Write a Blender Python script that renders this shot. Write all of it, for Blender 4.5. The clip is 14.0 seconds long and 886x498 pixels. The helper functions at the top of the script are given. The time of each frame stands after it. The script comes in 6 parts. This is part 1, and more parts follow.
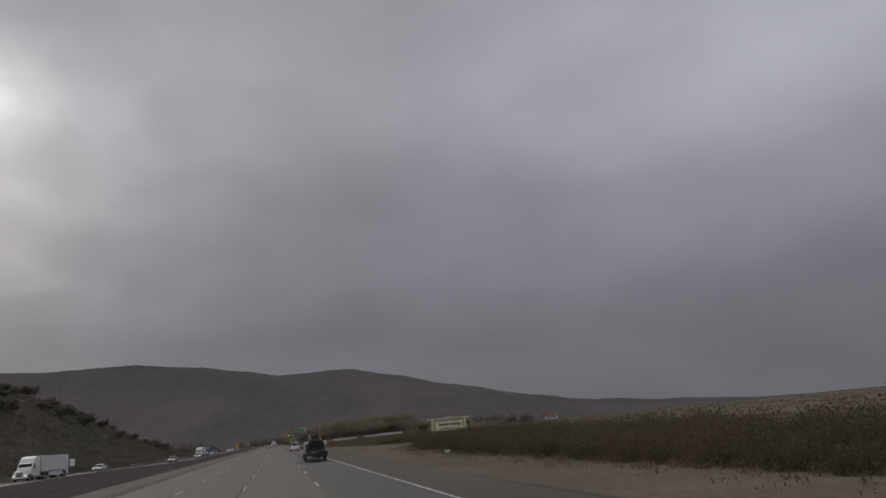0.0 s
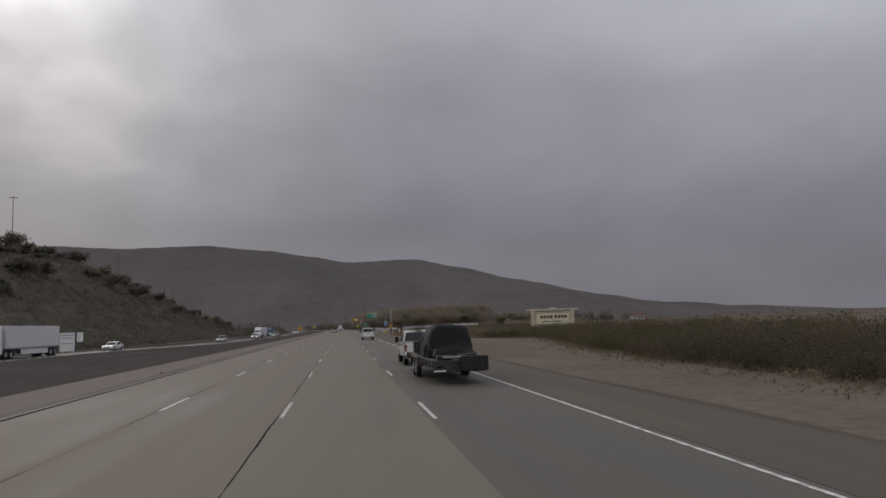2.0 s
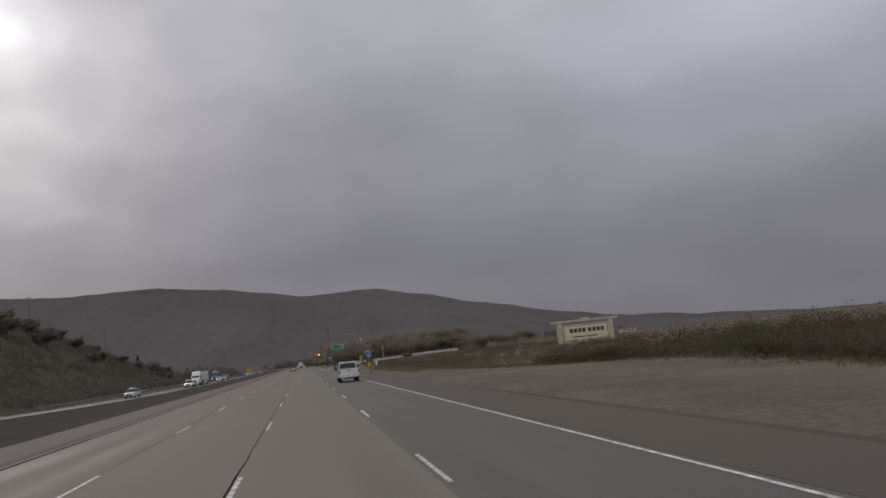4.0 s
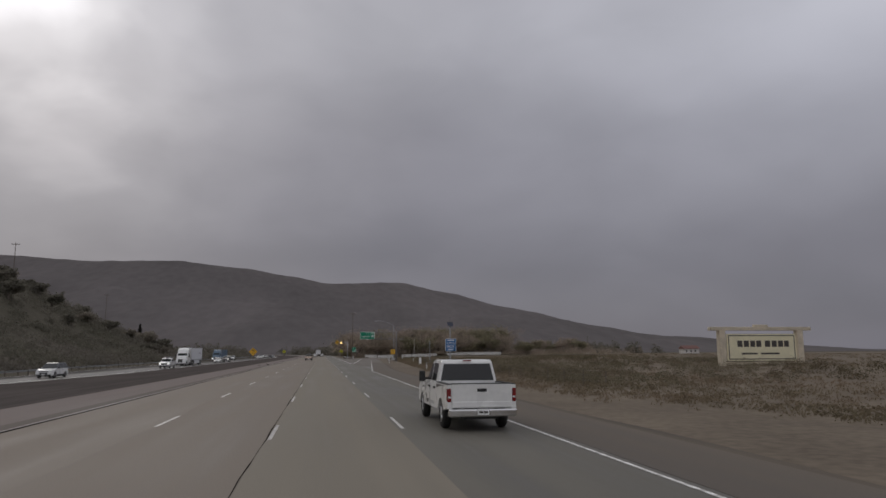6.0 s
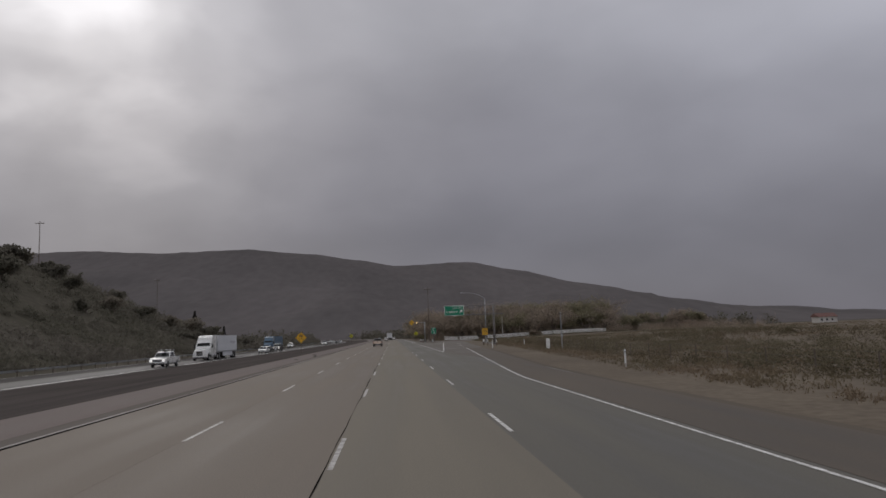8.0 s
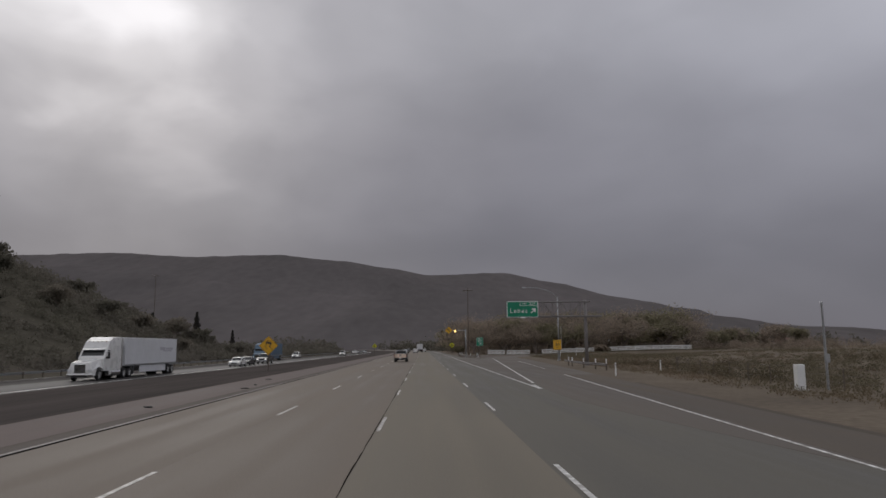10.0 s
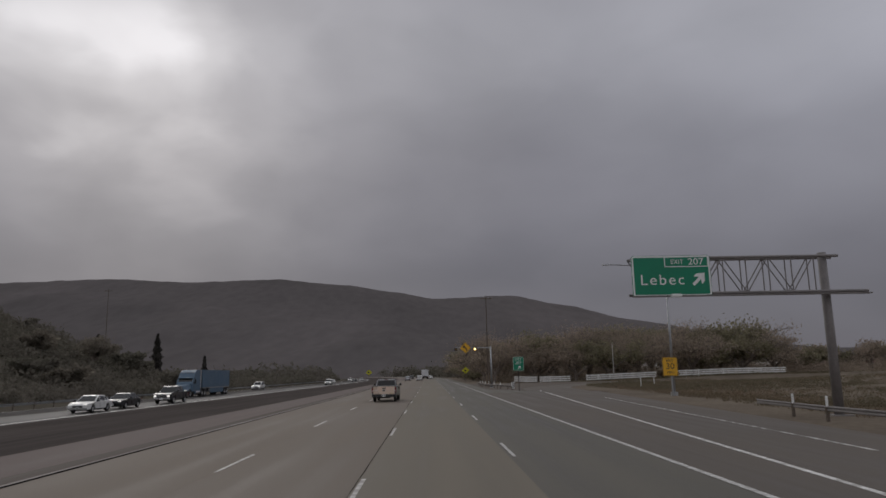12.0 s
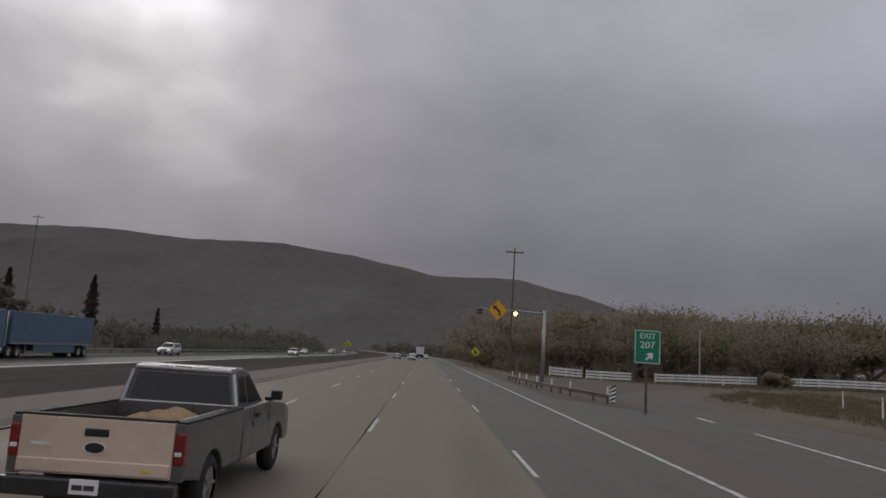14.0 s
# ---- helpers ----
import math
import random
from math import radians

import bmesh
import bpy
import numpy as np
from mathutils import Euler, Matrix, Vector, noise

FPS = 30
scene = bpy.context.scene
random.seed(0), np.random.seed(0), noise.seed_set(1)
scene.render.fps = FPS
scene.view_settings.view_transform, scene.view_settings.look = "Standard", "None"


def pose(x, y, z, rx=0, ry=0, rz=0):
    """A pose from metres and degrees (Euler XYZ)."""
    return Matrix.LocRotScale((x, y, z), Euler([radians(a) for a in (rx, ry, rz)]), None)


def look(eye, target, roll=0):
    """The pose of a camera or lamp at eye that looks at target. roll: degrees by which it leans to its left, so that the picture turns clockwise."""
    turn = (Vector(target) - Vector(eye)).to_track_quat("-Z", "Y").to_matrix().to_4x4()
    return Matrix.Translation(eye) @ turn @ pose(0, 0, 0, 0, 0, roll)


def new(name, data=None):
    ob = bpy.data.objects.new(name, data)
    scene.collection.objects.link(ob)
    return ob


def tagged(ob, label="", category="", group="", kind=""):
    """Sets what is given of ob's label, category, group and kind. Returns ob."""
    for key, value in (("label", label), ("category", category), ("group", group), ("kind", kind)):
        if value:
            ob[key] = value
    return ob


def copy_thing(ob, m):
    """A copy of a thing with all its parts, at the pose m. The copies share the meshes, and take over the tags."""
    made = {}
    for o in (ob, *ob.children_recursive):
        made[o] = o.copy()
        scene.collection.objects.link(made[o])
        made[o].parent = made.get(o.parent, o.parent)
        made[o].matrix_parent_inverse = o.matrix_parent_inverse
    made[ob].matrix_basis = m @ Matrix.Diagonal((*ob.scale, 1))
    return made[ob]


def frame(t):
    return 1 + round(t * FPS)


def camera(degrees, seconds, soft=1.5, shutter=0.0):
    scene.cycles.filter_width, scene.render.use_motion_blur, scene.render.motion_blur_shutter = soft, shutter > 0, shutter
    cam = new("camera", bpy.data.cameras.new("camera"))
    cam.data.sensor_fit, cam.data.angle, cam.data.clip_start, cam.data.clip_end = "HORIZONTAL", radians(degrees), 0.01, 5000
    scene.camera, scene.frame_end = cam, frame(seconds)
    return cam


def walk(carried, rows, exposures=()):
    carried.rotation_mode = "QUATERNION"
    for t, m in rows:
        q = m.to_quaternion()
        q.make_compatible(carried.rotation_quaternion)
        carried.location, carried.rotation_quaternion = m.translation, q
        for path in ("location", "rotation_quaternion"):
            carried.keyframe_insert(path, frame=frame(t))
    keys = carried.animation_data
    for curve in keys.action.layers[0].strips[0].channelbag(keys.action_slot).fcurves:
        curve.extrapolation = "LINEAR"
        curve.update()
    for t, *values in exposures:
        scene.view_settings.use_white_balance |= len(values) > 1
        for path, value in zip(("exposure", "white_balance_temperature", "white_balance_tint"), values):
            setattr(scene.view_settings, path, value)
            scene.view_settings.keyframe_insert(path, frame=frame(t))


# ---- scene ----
cam = camera(64.38, 14.0, soft=1.6)


def view(x, y, z, pitch, yaw, roll):
    """A camera pose over the road: degrees up from level, to the left of the road, and of roll."""
    return pose(x, y, z, 90 + pitch, 0, yaw) @ pose(0, 0, 0, 0, 0, roll)


PATH = [
    (0.0, view(-0.10, 6.89, 2.20, 14.17, -14.23, -5.38)),
    (0.5, view(-0.11, 19.37, 2.18, 14.01, -12.98, -5.37)),
    (1.0, view(-0.16, 31.82, 2.21, 10.06, -9.07, -5.45)),
    (1.5, view(-0.21, 44.27, 2.20, 8.10, -9.41, 0.98)),
    (2.0, view(-0.26, 56.56, 2.18, 6.08, -8.27, -2.08)),
    (2.5, view(-0.30, 68.83, 2.20, 2.80, -7.40, -7.25)),
    (3.0, view(-0.28, 81.13, 2.10, 6.97, -11.04, -7.64)),
    (5.5, view(-0.60, 143.90, 2.25, 8.75, -10.62, -2.83)),
    (6.0, view(-0.57, 156.50, 2.20, 8.34, -9.78, -0.30)),
    (6.5, view(-0.65, 169.08, 2.28, 8.74, -6.38, -0.40)),
    (7.0, view(-0.73, 181.53, 2.20, 8.15, -5.20, -2.36)),
    (9.5, view(-0.67, 244.37, 2.17, 6.12, -2.57, -0.93)),
    (10.0, view(-0.63, 257.07, 2.19, 7.94, -1.69, -0.57)),
    (10.5, view(-0.57, 269.67, 2.17, 8.28, -0.84, -0.01)),
    (11.0, view(-0.47, 282.26, 2.19, 8.63, -1.24, -1.13)),
    (11.5, view(-0.41, 294.79, 2.23, 10.21, -2.08, -1.39)),
    (12.0, view(-0.39, 307.32, 2.20, 10.02, -1.30, -1.15)),
    (12.5, view(-0.40, 319.78, 2.30, 7.53, -1.63, -1.79)),
    (13.0, view(-0.43, 332.18, 2.21, 7.74, -6.59, -0.57)),
    (13.5, view(-0.51, 344.72, 2.19, 7.64, 0.74, 0.81)),
    (14.0, view(-0.47, 357.39, 2.23, 8.40, -0.93, 3.71)),
]
EXPOSURE = [(0, -0.05), (0.5, -0.05), (1, 0.05), (1.5, 0.15), (2, 0.25), (2.5, 0.42), (3, 0.36), (5.5, 0.28), (6, 0.25), (6.5, 0.12), (7, 0.12), (9.5, 0.22), (10, 0.12), (10.5, 0.1), (11, 0), (11.5, -0.1), (12, -0.05), (12.5, 0), (13, 0.1), (13.5, 0.2), (14, 0.1)]
walk(cam, PATH, [(float(t), g, 6500, 11.5) for t, g in EXPOSURE])

# ---- light ----
SUN_AZ, SUN_EL = radians(-25), radians(27)      # from the road's direction, and up
sun_way = Vector((math.sin(SUN_AZ) * math.cos(SUN_EL), math.cos(SUN_AZ) * math.cos(SUN_EL), math.sin(SUN_EL)))

world = bpy.data.worlds.new("rain_sky")
scene.world = world
world.use_nodes = True
wt = world.node_tree
for n in list(wt.nodes):
    wt.nodes.remove(n)


def wnode(kind, **kw):
    n = wt.nodes.new(kind)
    for k, v in kw.items():
        if k == "op":
            n.operation = v
        elif k == "vals":
            for i, x in v.items():
                n.inputs[i].default_value = x
    return n


def wlink(a, b):
    wt.links.new(a, b)


def wramp(src, stops, mode="EASE"):
    r = wt.nodes.new("ShaderNodeValToRGB")
    r.color_ramp.interpolation = mode
    el = r.color_ramp.elements
    while len(el) < len(stops):
        el.new(0.5)
    for e, (p, c) in zip(el, stops):
        e.position, e.color = p, (*c, 1)
    wlink(src, r.inputs[0])
    return r.outputs[0]


coord = wnode("ShaderNodeTexCoord")
sep = wnode("ShaderNodeSeparateXYZ")
wlink(coord.outputs["Generated"], sep.inputs[0])
# soft cloud masses, drawn out sideways
mp = wnode("ShaderNodeMapping", vals={1: (0.37, 0.81, 0.23), 2: (0.3, 0.2, 0.9), 3: (1.0, 1.0, 1.9)})
wlink(coord.outputs["Generated"], mp.inputs[0])
big = wnode("ShaderNodeTexNoise", vals={"Scale": 2.1, "Detail": 3.0, "Roughness": 0.42, "Distortion": 0.2})
wlink(mp.outputs[0], big.inputs["Vector"])
fine = wnode("ShaderNodeTexNoise", vals={"Scale": 5.0, "Detail": 4.0, "Roughness": 0.42, "Distortion": 0.2})
wlink(mp.outputs[0], fine.inputs["Vector"])
# height over the horizon, wobbled by the clouds
wob = wnode("ShaderNodeMath", op="MULTIPLY_ADD", vals={1: 0.16, 2: -0.08})
wlink(big.outputs["Fac"], wob.inputs[0])
hgt_s = wnode("ShaderNodeMath", op="ADD")
wlink(sep.outputs[2], hgt_s.inputs[0])
wlink(wob.outputs[0], hgt_s.inputs[1])
base = wramp(hgt_s.outputs[0], [(0.0, (0.137, 0.135, 0.157)), (0.12, (0.152, 0.149, 0.170)), (0.26, (0.20, 0.197, 0.221)), (0.44, (0.315, 0.316, 0.345)), (1.0, (0.43, 0.44, 0.46))])
# the veiled sun behind the cloud
dot = wnode("ShaderNodeVectorMath", op="DOT_PRODUCT", vals={1: tuple(sun_way)})
wlink(coord.outputs["Generated"], dot.inputs[0])
dsum = wnode("ShaderNodeMath", op="MULTIPLY_ADD", vals={1: 0.06, 2: -0.03})
wlink(big.outputs["Fac"], dsum.inputs[0])
dsum2 = wnode("ShaderNodeMath", op="MULTIPLY_ADD", vals={1: 0.035, 2: -0.0175})
wlink(fine.outputs["Fac"], dsum2.inputs[0])
dd = wnode("ShaderNodeMath", op="ADD")
wlink(dot.outputs["Value"], dd.inputs[0])
wlink(dsum.outputs[0], dd.inputs[1])
dd2 = wnode("ShaderNodeMath", op="ADD")
wlink(dd.outputs[0], dd2.inputs[0])
wlink(dsum2.outputs[0], dd2.inputs[1])
halo = wramp(dd2.outputs[0], [(0.82, (0, 0, 0)), (0.90, (0.022, 0.021, 0.019)), (0.95, (0.07, 0.067, 0.063)), (0.978, (0.155, 0.15, 0.143)), (0.992, (0.32, 0.312, 0.30)), (1.0, (0.50, 0.492, 0.482))])
# the bright gap ends at a dark cloud edge above, and a smaller gap opens below it
lid = wramp(hgt_s.outputs[0], [(0.43, (1, 1, 1)), (0.53, (0.10, 0.10, 0.10))])
lid_m = wt.nodes.new("ShaderNodeMix")
lid_m.data_type, lid_m.blend_type = "RGBA", "MULTIPLY"
lid_m.inputs[0].default_value = 1.0
wlink(halo, lid_m.inputs[6])
wlink(lid, lid_m.inputs[7])
GAP_AZ, GAP_EL = radians(-19.5), radians(15.5)
gap_dot = wnode("ShaderNodeVectorMath", op="DOT_PRODUCT", vals={1: (math.sin(GAP_AZ) * math.cos(GAP_EL), math.cos(GAP_AZ) * math.cos(GAP_EL), math.sin(GAP_EL))})
wlink(coord.outputs["Generated"], gap_dot.inputs[0])
gap_sum = wnode("ShaderNodeMath", op="MULTIPLY_ADD", vals={1: 0.022, 2: -0.011})
wlink(fine.outputs["Fac"], gap_sum.inputs[0])
gap_all = wnode("ShaderNodeMath", op="ADD")
wlink(gap_dot.outputs["Value"], gap_all.inputs[0])
wlink(gap_sum.outputs[0], gap_all.inputs[1])
gap_glow = wramp(gap_all.outputs[0], [(0.982, (0, 0, 0)), (0.996, (0.03, 0.029, 0.027)), (1.003, (0.085, 0.081, 0.077))])
glow_m = wt.nodes.new("ShaderNodeMix")
glow_m.data_type, glow_m.blend_type = "RGBA", "ADD"
glow_m.inputs[0].default_value = 1.0
wlink(lid_m.outputs[2], glow_m.inputs[6])
wlink(gap_glow, glow_m.inputs[7])
glow = glow_m.outputs[2]
mott = wramp(fine.outputs["Fac"], [(0.25, (0.92, 0.92, 0.92)), (0.75, (1.08, 1.08, 1.08))])
summ = wt.nodes.new("ShaderNodeMix")
summ.data_type, summ.blend_type = "RGBA", "ADD"
summ.inputs[0].default_value = 1.0
side_x = wramp(sep.outputs[0], [(0.05, (0, 0, 0)), (0.70, (0.105, 0.112, 0.128))])     # thinner cloud to the right, above a dark rain bank
side_z = wramp(hgt_s.outputs[0], [(0.10, (0, 0, 0)), (0.36, (1, 1, 1))])
side_m = wt.nodes.new("ShaderNodeMix")
side_m.data_type, side_m.blend_type = "RGBA", "MULTIPLY"
side_m.inputs[0].default_value = 1.0
wlink(side_x, side_m.inputs[6])
wlink(side_z, side_m.inputs[7])
side = side_m.outputs[2]
both_s = wt.nodes.new("ShaderNodeMix")
both_s.data_type, both_s.blend_type = "RGBA", "ADD"
both_s.inputs[0].default_value = 1.0
behind = wnode("ShaderNodeMath", op="MULTIPLY", vals={1: -1.0})
wlink(sep.outputs[1], behind.inputs[0])
rear = wramp(behind.outputs[0], [(0.05, (0, 0, 0)), (0.7, (0.17, 0.168, 0.17))])     # brighter sky back down the valley
rear_s = wt.nodes.new("ShaderNodeMix")
rear_s.data_type, rear_s.blend_type = "RGBA", "ADD"
rear_s.inputs[0].default_value = 1.0
wlink(base, rear_s.inputs[6])
wlink(rear, rear_s.inputs[7])
wlink(rear_s.outputs[2], both_s.inputs[6])
wlink(side, both_s.inputs[7])
wlink(both_s.outputs[2], summ.inputs[6])
wlink(glow, summ.inputs[7])
mul = wt.nodes.new("ShaderNodeMix")
mul.data_type, mul.blend_type = "RGBA", "MULTIPLY"
mul.inputs[0].default_value = 1.0
wlink(summ.outputs[2], mul.inputs[6])
wlink(mott, mul.inputs[7])
clear = wt.nodes.new("ShaderNodeTexSky")
clear.sky_type, clear.sun_disc = "NISHITA", False
clear.sun_elevation, clear.sun_rotation = SUN_EL, SUN_AZ
bg_clear = wnode("ShaderNodeBackground", vals={"Strength": 0.05})
wlink(clear.outputs[0], bg_clear.inputs[0])
bg_cloud = wnode("ShaderNodeBackground", vals={"Strength": 1.0})
wlink(mul.outputs[2], bg_cloud.inputs[0])
cover = wnode("ShaderNodeMixShader", vals={0: 0.95})
wlink(bg_clear.outputs[0], cover.inputs[1])
wlink(bg_cloud.outputs[0], cover.inputs[2])
wout = wnode("ShaderNodeOutputWorld")
wlink(cover.outputs[0], wout.inputs[0])

sun = new("sun", bpy.data.lights.new("sun", "SUN"))
sun.data.energy, sun.data.angle, sun.data.color = 0.55, radians(35), (1.0, 0.96, 0.9)
sun.matrix_world = look(sun_way * 100, (0, 0, 0))



# ---- materials ----
def mat(name, col, rough=0.7, metal=0.0, var=0.25, scale=1.0, fine_scale=18.0, bump=0.2, stretch=(1, 1, 1), spec=0.5,
        other=None, rough_var=0.1, rnd=0.0, coat=0.0, emit=None, emit_strength=0.0, island=0.0, contrast=0.0, both=False, thin=0.0):
    """A surface of one colour (or two, in patches) with variation at two scales, in metres, and a fine relief."""
    m = bpy.data.materials.new(name)
    m.use_nodes = True
    nt = m.node_tree
    bs = nt.nodes["Principled BSDF"]
    bs.inputs["Metallic"].default_value = metal
    bs.inputs["Specular IOR Level"].default_value = spec
    if coat:
        bs.inputs["Coat Weight"].default_value = coat
        bs.inputs["Coat Roughness"].default_value = 0.08
    tc = nt.nodes.new("ShaderNodeTexCoord")
    mpn = nt.nodes.new("ShaderNodeMapping")
    mpn.inputs["Scale"].default_value = stretch
    nt.links.new(tc.outputs["Object"], mpn.inputs[0])
    n1 = nt.nodes.new("ShaderNodeTexNoise")
    n1.inputs["Scale"].default_value, n1.inputs["Detail"].default_value = scale, 5.0
    n2 = nt.nodes.new("ShaderNodeTexNoise")
    n2.inputs["Scale"].default_value, n2.inputs["Detail"].default_value = fine_scale, 3.0
    nt.links.new(mpn.outputs[0], n1.inputs["Vector"])
    nt.links.new(mpn.outputs[0] if both else tc.outputs["Object"], n2.inputs["Vector"])
    r1 = nt.nodes.new("ShaderNodeValToRGB")
    lo = 0.32 + contrast
    r1.color_ramp.elements[0].position, r1.color_ramp.elements[1].position = lo, 1.0 - lo
    c2 = other or tuple(c * (1 - var) for c in col)
    r1.color_ramp.elements[0].color, r1.color_ramp.elements[1].color = (*c2, 1), (*col, 1)
    nt.links.new(n1.outputs["Fac"], r1.inputs[0])
    mr = nt.nodes.new("ShaderNodeMapRange")
    mr.inputs["From Min"].default_value, mr.inputs["From Max"].default_value = 0.3, 0.7
    mr.inputs["To Min"].default_value, mr.inputs["To Max"].default_value = 1 - var * 0.6, 1 + var * 0.5
    nt.links.new(n2.outputs["Fac"], mr.inputs["Value"])
    mx = nt.nodes.new("ShaderNodeMix")
    mx.data_type, mx.blend_type = "RGBA", "MULTIPLY"
    mx.inputs[0].default_value = 1.0
    nt.links.new(r1.outputs[0], mx.inputs[6])
    nt.links.new(mr.outputs[0], mx.inputs[7])
    out = mx.outputs[2]
    if rnd or island:
        src = nt.nodes.new("ShaderNodeObjectInfo").outputs["Random"] if rnd else nt.nodes.new("ShaderNodeNewGeometry").outputs["Random Per Island"]
        mr2 = nt.nodes.new("ShaderNodeMapRange")
        mr2.inputs["To Min"].default_value, mr2.inputs["To Max"].default_value = 1 - (rnd or island), 1 + (rnd or island)
        nt.links.new(src, mr2.inputs["Value"])
        mx2 = nt.nodes.new("ShaderNodeMix")
        mx2.data_type, mx2.blend_type = "RGBA", "MULTIPLY"
        mx2.inputs[0].default_value = 1.0
        nt.links.new(out, mx2.inputs[6])
        nt.links.new(mr2.outputs[0], mx2.inputs[7])
        out = mx2.outputs[2]
    nt.links.new(out, bs.inputs["Base Color"])
    mr3 = nt.nodes.new("ShaderNodeMapRange")
    mr3.inputs["From Min"].default_value, mr3.inputs["From Max"].default_value = 0.3, 0.7
    mr3.inputs["To Min"].default_value, mr3.inputs["To Max"].default_value = max(0.02, rough - rough_var), min(1.0, rough + rough_var)
    nt.links.new(n1.outputs["Fac"], mr3.inputs["Value"])
    nt.links.new(mr3.outputs[0], bs.inputs["Roughness"])
    if bump:
        bp = nt.nodes.new("ShaderNodeBump")
        bp.inputs["Strength"].default_value, bp.inputs["Distance"].default_value = bump, 0.02
        nt.links.new(n2.outputs["Fac"], bp.inputs["Height"])
        nt.links.new(bp.outputs[0], bs.inputs["Normal"])
    if emit:
        bs.inputs["Emission Color"].default_value = (*emit, 1)
        bs.inputs["Emission Strength"].default_value = emit_strength
    if thin:
        # light shines through thin leaves
        tr = nt.nodes.new("ShaderNodeBsdfTranslucent")
        nt.links.new(out, tr.inputs["Color"])
        ms = nt.nodes.new("ShaderNodeMixShader")
        ms.inputs[0].default_value = thin
        nt.links.new(bs.outputs[0], ms.inputs[1])
        nt.links.new(tr.outputs[0], ms.inputs[2])
        nt.links.new(ms.outputs[0], nt.nodes["Material Output"].inputs["Surface"])
    return m




def pavement(name, col, low, rough, spec, lane=0.0, first=0.0):
    """Worn wet paving: streaks along the road, broad damp blotches, grain, and two wheel tracks to each lane."""
    m = bpy.data.materials.new(name)
    m.use_nodes = True
    nt = m.node_tree
    bs = nt.nodes["Principled BSDF"]
    bs.inputs["Specular IOR Level"].default_value = spec
    tc = nt.nodes.new("ShaderNodeTexCoord")

    def grain(size, stretch, detail, rough_=0.55):
        mp_ = nt.nodes.new("ShaderNodeMapping")
        mp_.inputs["Scale"].default_value = stretch
        nt.links.new(tc.outputs["Object"], mp_.inputs[0])
        n = nt.nodes.new("ShaderNodeTexNoise")
        n.inputs["Scale"].default_value, n.inputs["Detail"].default_value, n.inputs["Roughness"].default_value = size, detail, rough_
        nt.links.new(mp_.outputs[0], n.inputs["Vector"])
        return n.outputs["Fac"]

    def math_(op, a, b):
        n = nt.nodes.new("ShaderNodeMath")
        n.operation = op
        for k, v in enumerate((a, b)):
            if isinstance(v, (int, float)):
                n.inputs[k].default_value = v
            elif v is not None:
                nt.links.new(v, n.inputs[k])
        return n.outputs[0]

    def span(src, a, b, c, d):
        n = nt.nodes.new("ShaderNodeMapRange")
        for k, v in zip(("From Min", "From Max", "To Min", "To Max"), (a, b, c, d)):
            n.inputs[k].default_value = v
        nt.links.new(src, n.inputs["Value"])
        return n.outputs[0]

    streak = grain(1.1, (1.0, 0.03, 1.0), 4)
    blotch = grain(0.16, (1.0, 0.35, 1.0), 3, 0.5)
    fine_ = grain(38.0, (1.0, 1.0, 1.0), 2)
    tone = math_("ADD", math_("MULTIPLY", streak, 0.55), math_("MULTIPLY", blotch, 0.45))
    if lane:
        sx = nt.nodes.new("ShaderNodeSeparateXYZ")
        nt.links.new(tc.outputs["Object"], sx.inputs[0])
        wave = math_("COSINE", math_("MULTIPLY", math_("SUBTRACT", sx.outputs[0], first), 4 * math.pi / lane), None)
        tone = math_("ADD", tone, math_("MULTIPLY", wave, 0.035))
    mix = nt.nodes.new("ShaderNodeMix")
    mix.data_type = "RGBA"
    nt.links.new(span(tone, 0.36, 0.62, 0.0, 1.0), mix.inputs[0])
    mix.inputs[6].default_value, mix.inputs[7].default_value = (*low, 1), (*col, 1)
    mul_ = nt.nodes.new("ShaderNodeMix")
    mul_.data_type, mul_.blend_type = "RGBA", "MULTIPLY"
    mul_.inputs[0].default_value = 1.0
    nt.links.new(mix.outputs[2], mul_.inputs[6])
    nt.links.new(span(fine_, 0.3, 0.7, 0.86, 1.12), mul_.inputs[7])
    nt.links.new(mul_.outputs[2], bs.inputs["Base Color"])
    nt.links.new(span(tone, 0.36, 0.62, rough - 0.16, rough + 0.14), bs.inputs["Roughness"])
    bp = nt.nodes.new("ShaderNodeBump")
    bp.inputs["Strength"].default_value, bp.inputs["Distance"].default_value = 0.18, 0.012
    nt.links.new(fine_, bp.inputs["Height"])
    nt.links.new(bp.outputs[0], bs.inputs["Normal"])
    return m


M_concrete = pavement("wet_concrete", (0.232, 0.1995, 0.166), (0.185, 0.158, 0.131), 0.68, 0.05, 3.66)
M_concrete_own = pavement("grey_wet_concrete", (0.228, 0.203, 0.164), (0.180, 0.160, 0.128), 0.66, 0.06, 3.66)
M_shoulder = pavement("shoulder_concrete", (0.212, 0.178, 0.163), (0.166, 0.139, 0.127), 0.8, 0.03)
M_grime = pavement("grimy_shoulder_concrete", (0.150, 0.129, 0.114), (0.110, 0.094, 0.083), 0.75, 0.03)
M_asphalt = pavement("wet_asphalt", (0.152, 0.1415, 0.119), (0.114, 0.1065, 0.090), 0.58, 0.12, 3.66, 3.64)
M_asphalt_r = pavement("ramp_asphalt", (0.155, 0.135, 0.115), (0.118, 0.103, 0.088), 0.62, 0.1)
M_median = pavement("median_asphalt", (0.108, 0.094, 0.087), (0.078, 0.069, 0.064), 0.85, 0.0)
